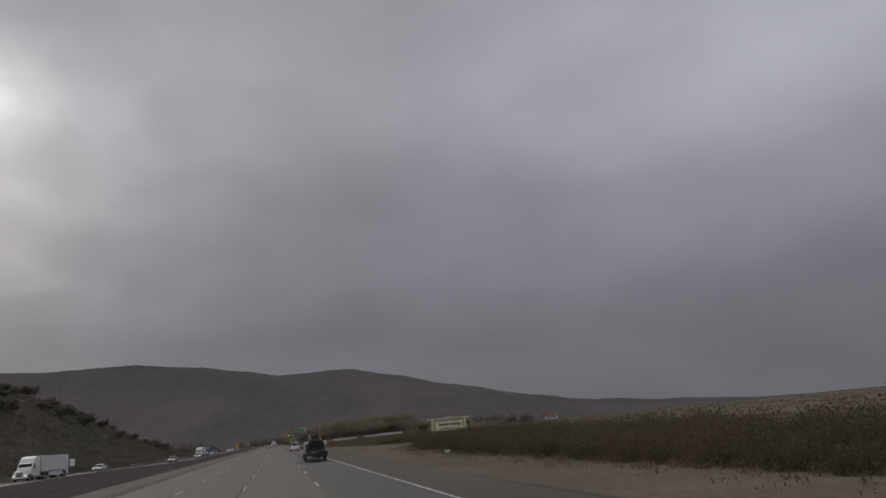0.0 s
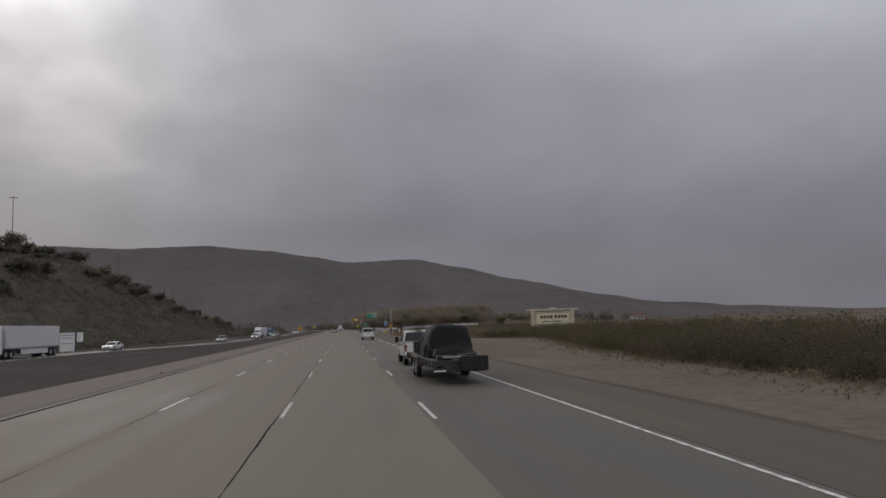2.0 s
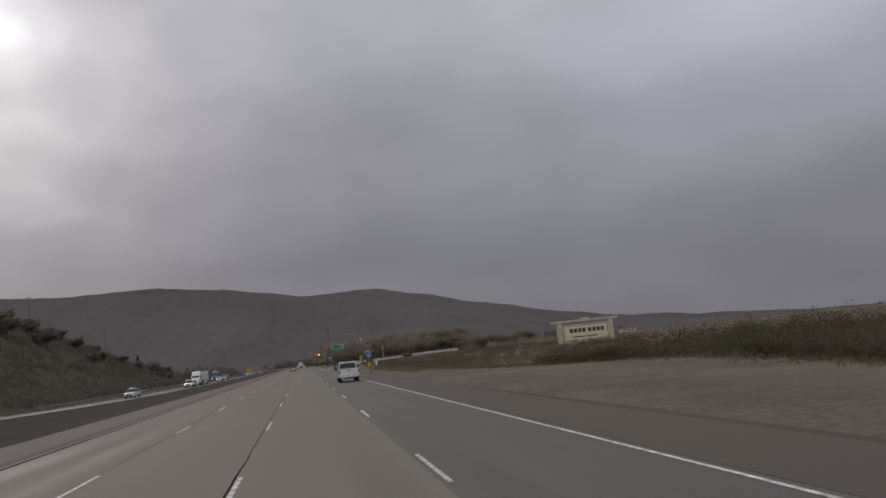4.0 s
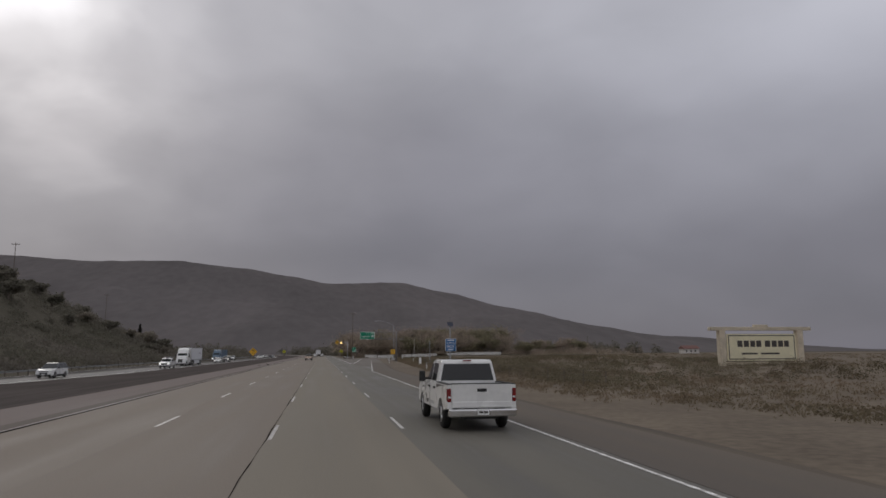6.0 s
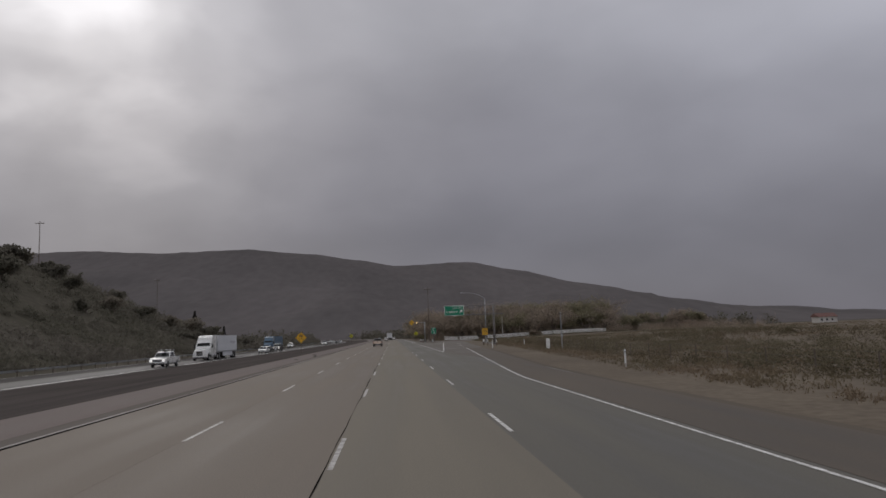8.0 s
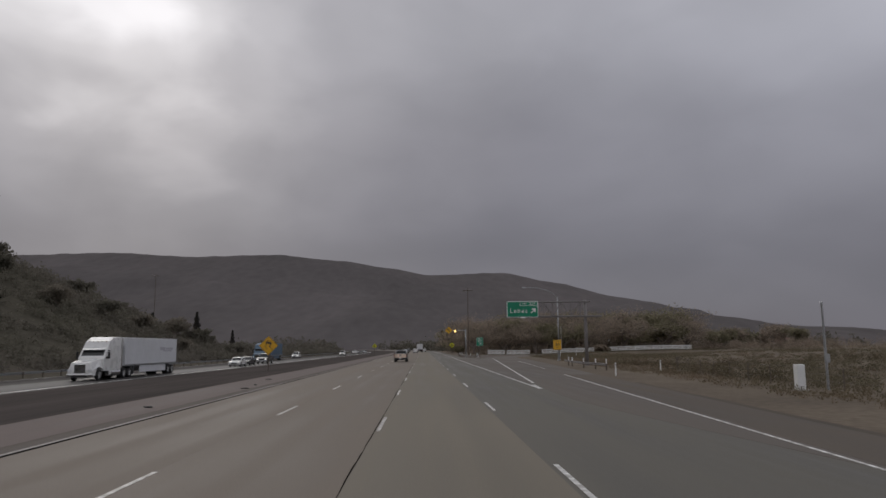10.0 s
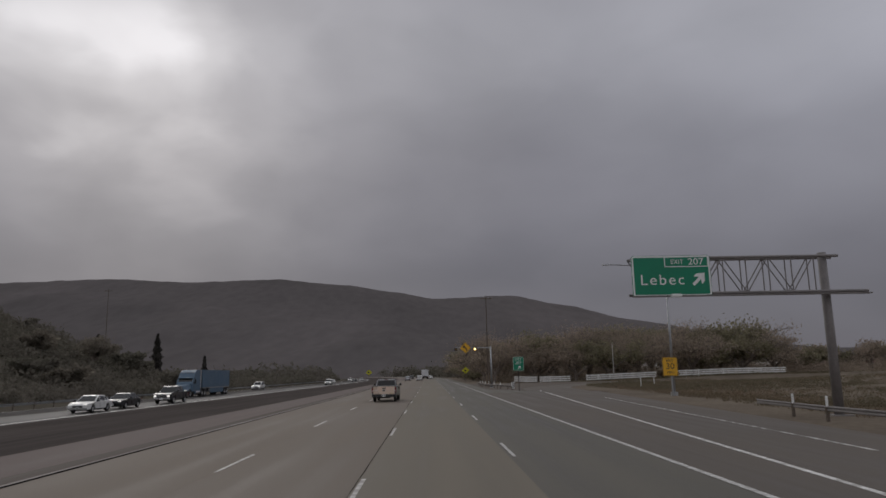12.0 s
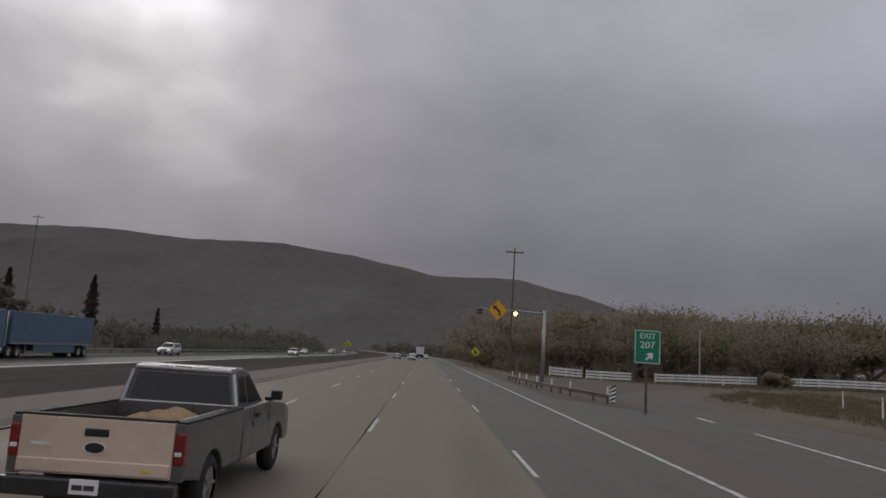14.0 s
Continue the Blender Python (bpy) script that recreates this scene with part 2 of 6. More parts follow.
M_far_road = mat("oncoming_asphalt", (0.072, 0.068, 0.065), 0.6, spec=0.1, var=0.2, scale=0.5, fine_scale=20, stretch=(0.6, 0.04, 1), bump=0.05, rough_var=0.08)
M_dirty = pavement("silty_asphalt_shoulder", (0.158, 0.134, 0.110), (0.112, 0.097, 0.082), 0.75, 0.06)
M_edge = pavement("muddy_pavement_edge", (0.150, 0.125, 0.098), (0.085, 0.072, 0.060), 0.8, 0.05)
M_far_lane = pavement("outer_lane_asphalt", (0.070, 0.063, 0.060), (0.048, 0.044, 0.042), 0.8, 0.03)
M_seam = mat("joint_sealer", (0.022, 0.020, 0.019), 0.95, var=0.3, scale=2, spec=0.0)
M_paint = mat("road_paint", (0.78, 0.77, 0.74), 0.5, var=0.3, scale=3.5, fine_scale=25, other=(0.36, 0.34, 0.31), bump=0.1, contrast=0.06, rnd=0.16)
M_dash = mat("worn_dash_paint", (0.62, 0.60, 0.57), 0.55, var=0.3, scale=2.6, fine_scale=22, other=(0.30, 0.275, 0.25), bump=0.1, contrast=0.08, rnd=0.2)
M_worn = mat("worn_road_paint", (0.72, 0.71, 0.68), 0.55, var=0.3, scale=2.2, fine_scale=14, other=(0.16, 0.15, 0.135), bump=0.1, contrast=0.12)
M_paint_y = mat("edge_paint", (0.52, 0.49, 0.46), 0.9, spec=0.0, var=0.3, scale=0.3, other=(0.26, 0.23, 0.21), stretch=(1, 0.2, 1), bump=0.1)
M_dirt = mat("ground_soil", (0.19, 0.157, 0.12), 0.95, spec=0.05, var=0.3, scale=0.12, fine_scale=3.0, other=(0.135, 0.11, 0.085), bump=0.5)
M_hill = mat("brush_hillside", (0.116, 0.104, 0.086), 1.0, var=0.3, scale=0.03, fine_scale=0.7, other=(0.088, 0.081, 0.062), bump=0.6, spec=0.0)
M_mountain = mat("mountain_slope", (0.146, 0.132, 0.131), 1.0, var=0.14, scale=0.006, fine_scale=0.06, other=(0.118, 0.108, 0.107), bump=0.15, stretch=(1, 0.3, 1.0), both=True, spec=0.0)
M_galv = mat("galvanised_steel", (0.42, 0.43, 0.44), 0.45, 0.7, var=0.2, scale=2, fine_scale=30, bump=0.05)
M_rust = mat("weathered_steel", (0.12, 0.10, 0.088), 0.6, 0.3, var=0.3, scale=2, fine_scale=30)
M_wood = mat("weathered_wood", (0.15, 0.12, 0.095), 0.85, var=0.3, scale=1.2, fine_scale=14, stretch=(6, 6, 0.4), bump=0.3)
M_beam = mat("sandy_timber", (0.64, 0.56, 0.43), 0.8, var=0.25, scale=0.8, fine_scale=9, bump=0.2)
M_cream = mat("cream_board", (0.78, 0.72, 0.5), 0.6, var=0.12, scale=0.7, fine_scale=6, bump=0.05)
M_ink = mat("dark_lettering", (0.06, 0.05, 0.045), 0.6, var=0.15)
M_green = mat("green_sheeting", (0.0, 0.235, 0.125), 0.4, var=0.1, scale=1.0, fine_scale=9, bump=0.03)
M_white = mat("white_sheeting", (0.86, 0.87, 0.86), 0.45, var=0.07, scale=1.5, fine_scale=9, bump=0.03)
M_blue = mat("blue_sheeting", (0.02, 0.14, 0.36), 0.4, var=0.1, scale=1.5, bump=0.03)
M_yellow = mat("amber_sheeting", (0.80, 0.44, 0.025), 0.45, var=0.08, scale=1.5, bump=0.03)
M_lemon = mat("lemon_sheeting", (0.62, 0.60, 0.03), 0.45, var=0.08, scale=1.5, bump=0.03)
M_boxyel = mat("yellow_enamel", (0.74, 0.60, 0.03), 0.4, var=0.1, scale=3, bump=0.03)
M_black = mat("black_plastic", (0.015, 0.015, 0.016), 0.45, var=0.2, scale=4, bump=0.1)
M_fence = mat("white_fence_paint", (0.8, 0.8, 0.78), 0.55, var=0.12, scale=1.5, fine_scale=12, bump=0.08, rnd=0.05)
M_bark = mat("grey_bark", (0.24, 0.20, 0.17), 0.9, var=0.35, scale=2.0, fine_scale=14, bump=0.6)
M_leaf = mat("olive_leaves", (0.285, 0.258, 0.172), 0.95, spec=0.05, var=0.25, scale=0.4, fine_scale=3, bump=0.0, other=(0.21, 0.192, 0.126), island=0.15, thin=0.5)
M_twig = mat("bare_twigs", (0.375, 0.305, 0.247), 0.95, spec=0.05, var=0.2, scale=0.25, fine_scale=3, bump=0.0, other=(0.30, 0.252, 0.195), island=0.1, thin=0.5)
M_conifer = mat("dark_needles", (0.11, 0.102, 0.092), 0.95, spec=0.05, var=0.3, scale=0.4, fine_scale=3, bump=0.0, island=0.2, thin=0.3)
M_brush = mat("dry_brush", (0.255, 0.195, 0.142), 1.0, spec=0.0, var=0.3, scale=0.07, fine_scale=2, bump=0.0, other=(0.155, 0.132, 0.086), island=0.15, thin=0.4)
M_thicket = mat("winter_thicket", (0.165, 0.128, 0.09), 1.0, spec=0.0, var=0.3, scale=0.09, fine_scale=2, bump=0.0, other=(0.105, 0.095, 0.06), island=0.18, thin=0.4)
M_olive = mat("olive_thicket", (0.155, 0.137, 0.088), 1.0, spec=0.0, var=0.3, scale=0.12, fine_scale=2, bump=0.0, other=(0.095, 0.092, 0.05), island=0.2, thin=0.4)
M_fieldgreen = mat("winter_grass", (0.205, 0.176, 0.124), 1.0, spec=0.0, var=0.3, scale=0.1, fine_scale=2, bump=0.0, other=(0.145, 0.130, 0.086), island=0.18, thin=0.4)
M_oak = mat("dark_oak_leaves", (0.255, 0.228, 0.185), 0.95, spec=0.05, var=0.25, scale=0.4, fine_scale=3, bump=0.0, island=0.15, thin=0.5)
M_hbrush = mat("hill_brush", (0.188, 0.170, 0.146), 1.0, spec=0.0, var=0.25, scale=0.03, fine_scale=1, bump=0.0, other=(0.148, 0.142, 0.110), island=0.12, thin=0.45)
M_vwhite = mat("white_car_paint", (0.78, 0.78, 0.76), 0.3, var=0.06, scale=1.5, fine_scale=8, bump=0.0, coat=0.6)
M_vgrey = mat("grey_car_paint", (0.125, 0.12, 0.118), 0.34, 0.35, var=0.12, scale=1.5, fine_scale=10, bump=0.02, coat=0.5)
M_vtan = mat("silver_beige_paint", (0.82, 0.665, 0.545), 0.3, 0.3, var=0.07, scale=1.2, fine_scale=3, bump=0.01, coat=0.6, other=(0.70, 0.555, 0.445))
M_vsilver = mat("silver_car_paint", (0.50, 0.51, 0.52), 0.3, 0.5, var=0.08, scale=1.5, bump=0.0, coat=0.5)
M_vdark = mat("dark_car_paint", (0.03, 0.032, 0.036), 0.3, 0.2, var=0.15, scale=1.5, bump=0.0, coat=0.6)
M_vblue = mat("dull_blue_paint", (0.10, 0.165, 0.235), 0.45, var=0.15, scale=0.6, fine_scale=6, bump=0.02)
M_livery = mat("faded_livery", (0.50, 0.49, 0.53), 0.5, var=0.1, scale=1.0, bump=0.0)
M_box = mat("trailer_panel", (0.70, 0.71, 0.73), 0.45, var=0.1, scale=0.5, fine_scale=6, bump=0.03)
M_glass = mat("tinted_glass", (0.02, 0.022, 0.022), 0.06, var=0.1, scale=1, bump=0.0, spec=0.6, rough_var=0.02)
M_tyre = mat("tyre_rubber", (0.022, 0.021, 0.02), 0.75, var=0.3, scale=5, fine_scale=40, bump=0.3)
M_rim = mat("wheel_metal", (0.55, 0.55, 0.55), 0.3, 0.8, var=0.15, scale=6, bump=0.0)
M_chrome = mat("chrome", (0.75, 0.75, 0.75), 0.15, 1.0, var=0.05, scale=4, bump=0.0)
M_red = mat("tail_lens", (0.21, 0.013, 0.013), 0.2, var=0.15, scale=6, bump=0.02, coat=0.4)
M_clear = mat("clear_lens", (0.75, 0.76, 0.76), 0.15, var=0.1, scale=6, bump=0.02, coat=0.4)
M_head = mat("lit_headlamp", (0.9, 0.9, 0.88), 0.2, var=0.02, scale=4, bump=0.0, emit=(1, 0.97, 0.9), emit_strength=0.7)
M_amber = mat("lit_beacon", (0.9, 0.55, 0.1), 0.3, var=0.02, scale=4, bump=0.0, emit=(1.0, 0.62, 0.18), emit_strength=5.0)
M_amber_off = mat("unlit_beacon", (0.22, 0.12, 0.03), 0.3, var=0.1, scale=6, bump=0.0)
M_tarp = mat("black_tarp", (0.012, 0.0125, 0.013), 0.7, spec=0.2, var=0.35, scale=1.5, fine_scale=9, bump=0.7)
M_deck = mat("trailer_deck", (0.05, 0.046, 0.042), 0.6, var=0.4, scale=2, fine_scale=16, bump=0.4)
M_sand = mat("tan_cargo", (0.42, 0.29, 0.17), 0.85, var=0.35, scale=3, fine_scale=20, bump=0.6)
M_gantry = mat("dull_steel", (0.25, 0.232, 0.225), 0.7, 0.1, var=0.25, scale=2, fine_scale=20, bump=0.05)
M_red_roof = mat("rust_red_roof", (0.17, 0.075, 0.06), 0.7, var=0.2, scale=0.5, fine_scale=4)
M_wall = mat("pale_siding", (0.55, 0.53, 0.5), 0.7, var=0.12, scale=0.5, fine_scale=5)
M_solar = mat("solar_panel", (0.02, 0.025, 0.05), 0.2, var=0.2, scale=5, bump=0.0)


# ---- helpers for building ----
def part(name, bm, material, parent=None, label="", smooth=False):
    me = bpy.data.meshes.new(name)
    bm.normal_update()
    bm.to_mesh(me)
    bm.free()
    me.materials.append(material)
    if smooth:
        me.shade_smooth()
    ob = new(name, me)
    ob.parent = parent
    if label:
        tagged(ob, label)
    return ob


def piece(name, me, parent, loc=(0, 0, 0), rz=0.0):
    """One more object on a mesh that alike pieces share."""
    ob = new(name, me)
    ob.parent = parent
    ob.location, ob.rotation_euler = loc, (0, 0, rz)
    return ob


def thing(name, label, category, x, y, z=0.0, rz=0.0, group="", kind=""):
    ob = new(name)
    ob.empty_display_size = 0.3
    ob.location, ob.rotation_euler = (x, y, z), (0, 0, radians(rz))
    return tagged(ob, label, category, group, kind)


def arrays(name, verts, faces, material, parent=None, smooth=False):
    me = bpy.data.meshes.new(name)
    me.from_pydata(verts, [], faces)
    me.materials.append(material)
    me.update()
    if smooth:
        me.shade_smooth()
    ob = new(name, me)
    ob.parent = parent
    return ob


def box(x0, x1, y0, y1, z0, z1, bevel=0.0, bm=None, seg=2):
    b = bmesh.new()
    bmesh.ops.create_cube(b, size=1, matrix=Matrix.Translation(((x0 + x1) / 2, (y0 + y1) / 2, (z0 + z1) / 2)) @ Matrix.Diagonal((x1 - x0, y1 - y0, z1 - z0, 1)))
    if bevel:
        bmesh.ops.bevel(b, geom=b.edges[:], offset=bevel, segments=seg, profile=0.6, affect="EDGES")
    return merge(b, bm)


def merge(b, bm):
    if bm is None:
        return b
    me = bpy.data.meshes.new("tmp")
    b.to_mesh(me)
    b.free()
    bm.from_mesh(me)
    bpy.data.meshes.remove(me)
    return bm


def rod(p0, p1, r0, r1=None, seg=10, bm=None):
    """A round bar from p0 to p1, tapering from r0 to r1."""
    p0, p1 = Vector(p0), Vector(p1)
    d = p1 - p0
    b = bmesh.new()
    turn = d.to_track_quat("Z", "Y").to_matrix().to_4x4()
    bmesh.ops.create_cone(b, cap_ends=True, segments=seg, radius1=r0, radius2=r0 if r1 is None else r1, depth=d.length,
                          matrix=Matrix.Translation((p0 + p1) / 2) @ turn)
    return merge(b, bm)


def prism(outline, x0, x1, taper=None, bevel=0.0, bm=None, seg=2, cuts=()):
    """A side outline of (y, z) drawn out from x0 to x1. taper(y, z) scales the half width."""
    b = bmesh.new()
    sides = []
    mid, half = (x0 + x1) / 2, (x1 - x0) / 2
    for s in (-1, 1):
        sides.append([b.verts.new((mid + s * half, y, z)) for y, z in outline])
    n = len(outline)
    b.faces.new(sides[0])
    b.faces.new(sides[1][::-1])
    for i in range(n):
        j = (i + 1) % n
        b.faces.new((sides[0][j], sides[0][i], sides[1][i], sides[1][j]))
    for ax, v in cuts:
        no = Vector((0, 1, 0)) if ax == "y" else Vector((0, 0, 1))
        bmesh.ops.bisect_plane(b, geom=b.verts[:] + b.edges[:] + b.faces[:], plane_co=no * v, plane_no=no)
    if taper:
        for v in b.verts:
            v.co.x = mid + (v.co.x - mid) * taper(v.co.y, v.co.z)
    bmesh.ops.recalc_face_normals(b, faces=b.faces[:])
    if bevel:
        bmesh.ops.bevel(b, geom=[e for e in b.edges if e.calc_face_angle(0) > 0.35], offset=bevel, segments=seg, profile=0.6, affect="EDGES")
    return merge(b, bm)


def plate(points, depth=0.02, bm=None):
    """A flat panel through the given points, with a thickness behind it."""
    b = bmesh.new()
    f = b.faces.new([b.verts.new(p) for p in points])
    b.normal_update()
    n = f.normal.copy()
    ext = bmesh.ops.extrude_face_region(b, geom=[f])
    for v in ext["geom"]:
        if isinstance(v, bmesh.types.BMVert):
            v.co -= n * depth
    bmesh.ops.recalc_face_normals(b, faces=b.faces[:])
    return merge(b, bm)


def words(text, size, x, y, z, material, parent, name="lettering", squeeze=1.0, align="CENTER", gap=1.0):
    """Letters that face back down the road."""
    cu = bpy.data.curves.new("t", "FONT")
    cu.body, cu.size, cu.extrude, cu.align_x, cu.align_y = text, size, 0.003, align, "CENTER"
    cu.space_character = gap
    ob = new("t", cu)
    bpy.context.view_layer.update()
    me = bpy.data.meshes.new_from_object(ob.evaluated_get(bpy.context.evaluated_depsgraph_get()))
    bpy.data.objects.remove(ob)
    me.materials.clear()
    me.materials.append(material)
    me.transform(Matrix.Translation((x, y, z)) @ Matrix.Rotation(radians(90), 4, "X") @ Matrix.Diagonal((squeeze, 1, 1, 1)))
    me.name = name
    o = new(name, me)
    o.parent = parent
    return o


def smooth01(t):
    t = max(0.0, min(1.0, t))
    return t * t * (3 - 2 * t)


def lerp_table(table, x):
    for (a, u), (b, v) in zip(table, table[1:]):
        if x <= b:
            k = max(0.0, (x - a) / (b - a))
            k = k * k * (3 - 2 * k) * 0.5 + k * 0.5
            return u + (v - u) * k
    return table[-1][1]


# ---- lie of the land ----
def bend(y):
    """How far the road has swung to its left."""
    return -0.00033 * max(0.0, y - 570) ** 2


def swing(y):
    """The oncoming carriageway comes in from the left."""
    return -9.0 * smooth01((268 - y) / 130)


def hill_swing(y):
    """The foot of the hill falls back from the road."""
    return -0.0012 * max(0.0, 268 - y) ** 2 if y > 0 else -86.2 + (y * 0.643)


def ramp_r(y):
    return 6.6 + 0.068 * (y - 258) + 0.010 * max(0.0, y - 398) ** 2


def ramp_l(y):
    return 5.55 + 0.0715 * (y - 294.5) + 0.011 * max(0.0, y - 398) ** 2


def verge(y):
    """How far out the ramp's verge lies."""
    return ramp_r(y) if y < 452 else 5.0


def bank(y):
    """Where the thicket beside the open dirt begins."""
    return 16.0 + (0.0019 * max(0.0, y - 65) ** 2) * (1 - smooth01((y - 135) / 60)) - 2.0 * smooth01((y - 150) / 50)


ONC_Z = -0.5
ONC_A, ONC_B, HILL_B = -27.3, -33.8, -39.6


def onc_z(y):
    """The oncoming carriageway lies lower as the valley opens."""
    return ONC_Z + 0.38 * smooth01((235 - y) / 75)


def outer(y):
    """The outer edge of the oncoming lanes, where a third lane joins."""
    return -34.6 - 5.0 * smooth01((y - 200) / 90)


hill_top = [(-400, 36), (300, 36), (370, 37), (450, 27), (520, 18), (600, 9), (680, 2.5), (760, 0), (5000, 0)]


def land(x, y):
    """Height of the bare ground."""
    b = bend(y)
    xr = x - b
    near, far = ONC_A + swing(y), HILL_B + hill_swing(y)
    z = -0.1
    if xr < -12.5:
        z = -0.1 + (onc_z(y) - 0.05) * smooth01((-12.5 - xr) / max(1.0, -12.5 - near))
    if xr < far - 2:
        u = max(0.0, far - 2 - xr - 48 * smooth01((y - 460) / 90))
        h = lerp_table(hill_top, y)
        foot = 0.35 * noise.noise((x * 0.02, y * 0.02, 1.0)) * min(u, 30) * 0.2
        z += h * smooth01(u / 78.0) * (0.86 + 0.14 * smooth01(u / 150)) + foot * (h > 1)
        if h > 3:
            z += 1.6 * noise.noise((x * 0.03, y * 0.03, 5.0)) * smooth01(u / 30)
    edge = max(9.0, min(verge(y), 60) + 3.0)
    if xr > edge + 3:
        u = xr - edge - 3
        z += -0.25 * smooth01(u / 12) + 0.16 * noise.noise((x * 0.05, y * 0.05, 2.0)) * smooth01(u / 10) + 1.0 * smooth01((u - 12) / 45)
    return z


def steps(a, b, stops):
    """Positions from a to b whose spacing follows (limit, step)."""
    out, v = [], a
    while v < b:
        out.append(v)
        st = next(s for lim, s in stops if v < lim)
        v += st
    out.append(b)
    return out


def sheet(name, xs, ys, height, material, smooth=True):
    verts = [(x, y, height(x, y)) for y in ys for x in xs]
    n = len(xs)
    faces = [(j * n + i, j * n + i + 1, (j + 1) * n + i + 1, (j + 1) * n + i) for j in range(len(ys) - 1) for i in range(n - 1)]
    return arrays(name, verts, faces, material, None, smooth)


xs = steps(-4500, 4500, [(-1000, 500), (-300, 60), (-150, 10), (-60, 5), (60, 2.5), (120, 6), (300, 25), (1000, 100), (9e9, 500)])
ys = steps(-600, 4800, [(-100, 100), (0, 20), (700, 6), (1000, 20), (1500, 100), (9e9, 600)])
ground = sheet("ground", xs, ys, land, M_dirt)
tagged(ground, "brown wet soil and dry grass beside the motorway", "ground", kind="structure")
ground.data.materials.append(M_hill)
cx = np.array([(p.center.x, p.center.y, p.center.z) for p in ground.data.polygons])
ids = np.array([1 if x < outer(y) + swing(y) + bend(y) + 1.0 or y > 760 else 0 for x, y, z in cx], dtype=np.int32)
ground.data.polygons.foreach_set("material_index", ids)

ridge = [(-3200, 150), (-2200, 225), (-1041, 238), (-770, 244), (-565, 232), (-365, 236), (-200, 219), (-80, 200), (15, 182), (195, 187),
         (335, 160), (475, 126), (690, 80), (860, 44), (1200, -2), (1600, -8)]


def mountain_z(x, y):
    h = lerp_table(ridge, x)
    k = (y - 980) / 1020
    if k <= 1:
        g = k ** 1.25 if k > 0 else 0
        gully = noise.fractal((x * 0.004, y * 0.0022, 3.0), 1.0, 2.0, 5) * 30 * math.sin(min(1, max(0, k)) * math.pi) * min(1, h / 120)
        g = h * g + gully
        return g - 2 + (1.8 * noise.noise((x * 0.03, 3.0, y * 0.01)) if k > 0.9 else 0)
    return h * (1 - 0.6 * smooth01((k - 1) / 0.8)) - 2


mxs = steps(-3200, 1600, [(-1300, 60), (900, 14), (9e9, 40)])
mys = steps(980, 2900, [(1900, 36), (2060, 16), (9e9, 200)])
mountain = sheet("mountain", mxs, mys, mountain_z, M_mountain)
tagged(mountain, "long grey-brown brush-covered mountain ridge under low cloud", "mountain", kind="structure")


# ---- roads ----
def ribbon(name, left, right, level, ys, material, parent=None, thick=0.14, cols=2):
    """A strip of paving with side faces."""
    verts, faces = [], []
    for y in ys:
        l, r, z = left(y), right(y), level(y)
        for c in range(cols):
            verts.append((l + (r - l) * c / (cols - 1), y, z(c / (cols - 1)) if callable(z) else z))
        zl, zr = (z(0), z(1)) if callable(z) else (z, z)
        verts += [(r, y, zr - thick), (l, y, zl - thick)]
    n = cols + 2
    for j in range(len(ys) - 1):
        for i in range(n - 2):
            faces.append((j * n + i, j * n + i + 1, (j + 1) * n + i + 1, (j + 1) * n + i))
        faces.append((j * n + cols - 1, j * n + cols, (j + 1) * n + cols, (j + 1) * n + cols - 1))
        faces.append((j * n + n - 1, j * n, (j + 1) * n, (j + 1) * n + n - 1))
    return arrays(name, verts, faces, material, parent)


road_ys = steps(-150, 1150, [(560, 10), (9e9, 10)])
road = thing("road", "wet four-lane motorway carriageway of concrete and asphalt", "road", 0, 0, kind="structure")


def strip(name, a, b, material, ys=road_ys, z=0.0):
    return ribbon(name, lambda y: a + bend(y), lambda y: b + bend(y), lambda y: z, ys, material, road)


XE, XD, XL, XR, XS = -9.44, -5.49, -1.83, 1.83, 5.45
strip("lane", XE - 0.06, XD - 0.0515, M_concrete)
strip("lane", XD - 0.0485, XL - 0.102, M_concrete)
strip("lane", XL - 0.098, 1.687, M_concrete_own)
strip("joint_filler", XE - 0.3, 1.68, M_seam, z=-0.02)
strip("edge_joint", XE - 0.12, XE + 0.03, M_seam, z=0.003)
strip("shoulder_strip", XE - 0.95, XE - 0.11, M_grime, z=-0.004)
strip("shoulder", -13.3, XE - 0.955, M_shoulder, z=-0.004)


def lane_end(y):
    """Outer edge of the right lane past the gore."""
    return 7.3 + bend(y) + 6.9 * max(0, 1 - (y - 384) / 16)


main_ys = [y for y in road_ys if y <= 380] + [384]
ribbon("right_lane", lambda y: 1.69, lambda y: max(8.3, ramp_r(y) + 2.5), lambda y: -0.003, main_ys, M_asphalt, road)
late_ys = [384] + [y for y in road_ys if y > 384]
ribbon("right_lane", lambda y: 1.69 + bend(y), lambda y: lane_end(y), lambda y: -0.003, late_ys, M_asphalt, road)
ribbon("ramp_lane", lambda y: max(XS + 0.12, ramp_l(y) + 0.2, ramp_r(y) + 2.35 - 6.0 * smooth01((y - 250) / 46)), lambda y: ramp_r(y) + 2.45, lambda y: 0.001, steps(250, 384, [(9e9, 4)]), M_asphalt_r, road, thick=0.01)
ribbon("gore_apron", lambda y: XS + 0.1, lambda y: max(XS + 0.12, ramp_l(y) - 0.03), lambda y: 0.001, steps(300, 384, [(9e9, 6)]), M_asphalt_r, road, thick=0.01)
ribbon("exit_ramp", lambda y: max(ramp_l(y) - 1.4, 7.4), lambda y: ramp_r(y) + 1.9, lambda y: -0.012, [384, 391] + list(range(398, 453, 3)), M_asphalt_r, road)

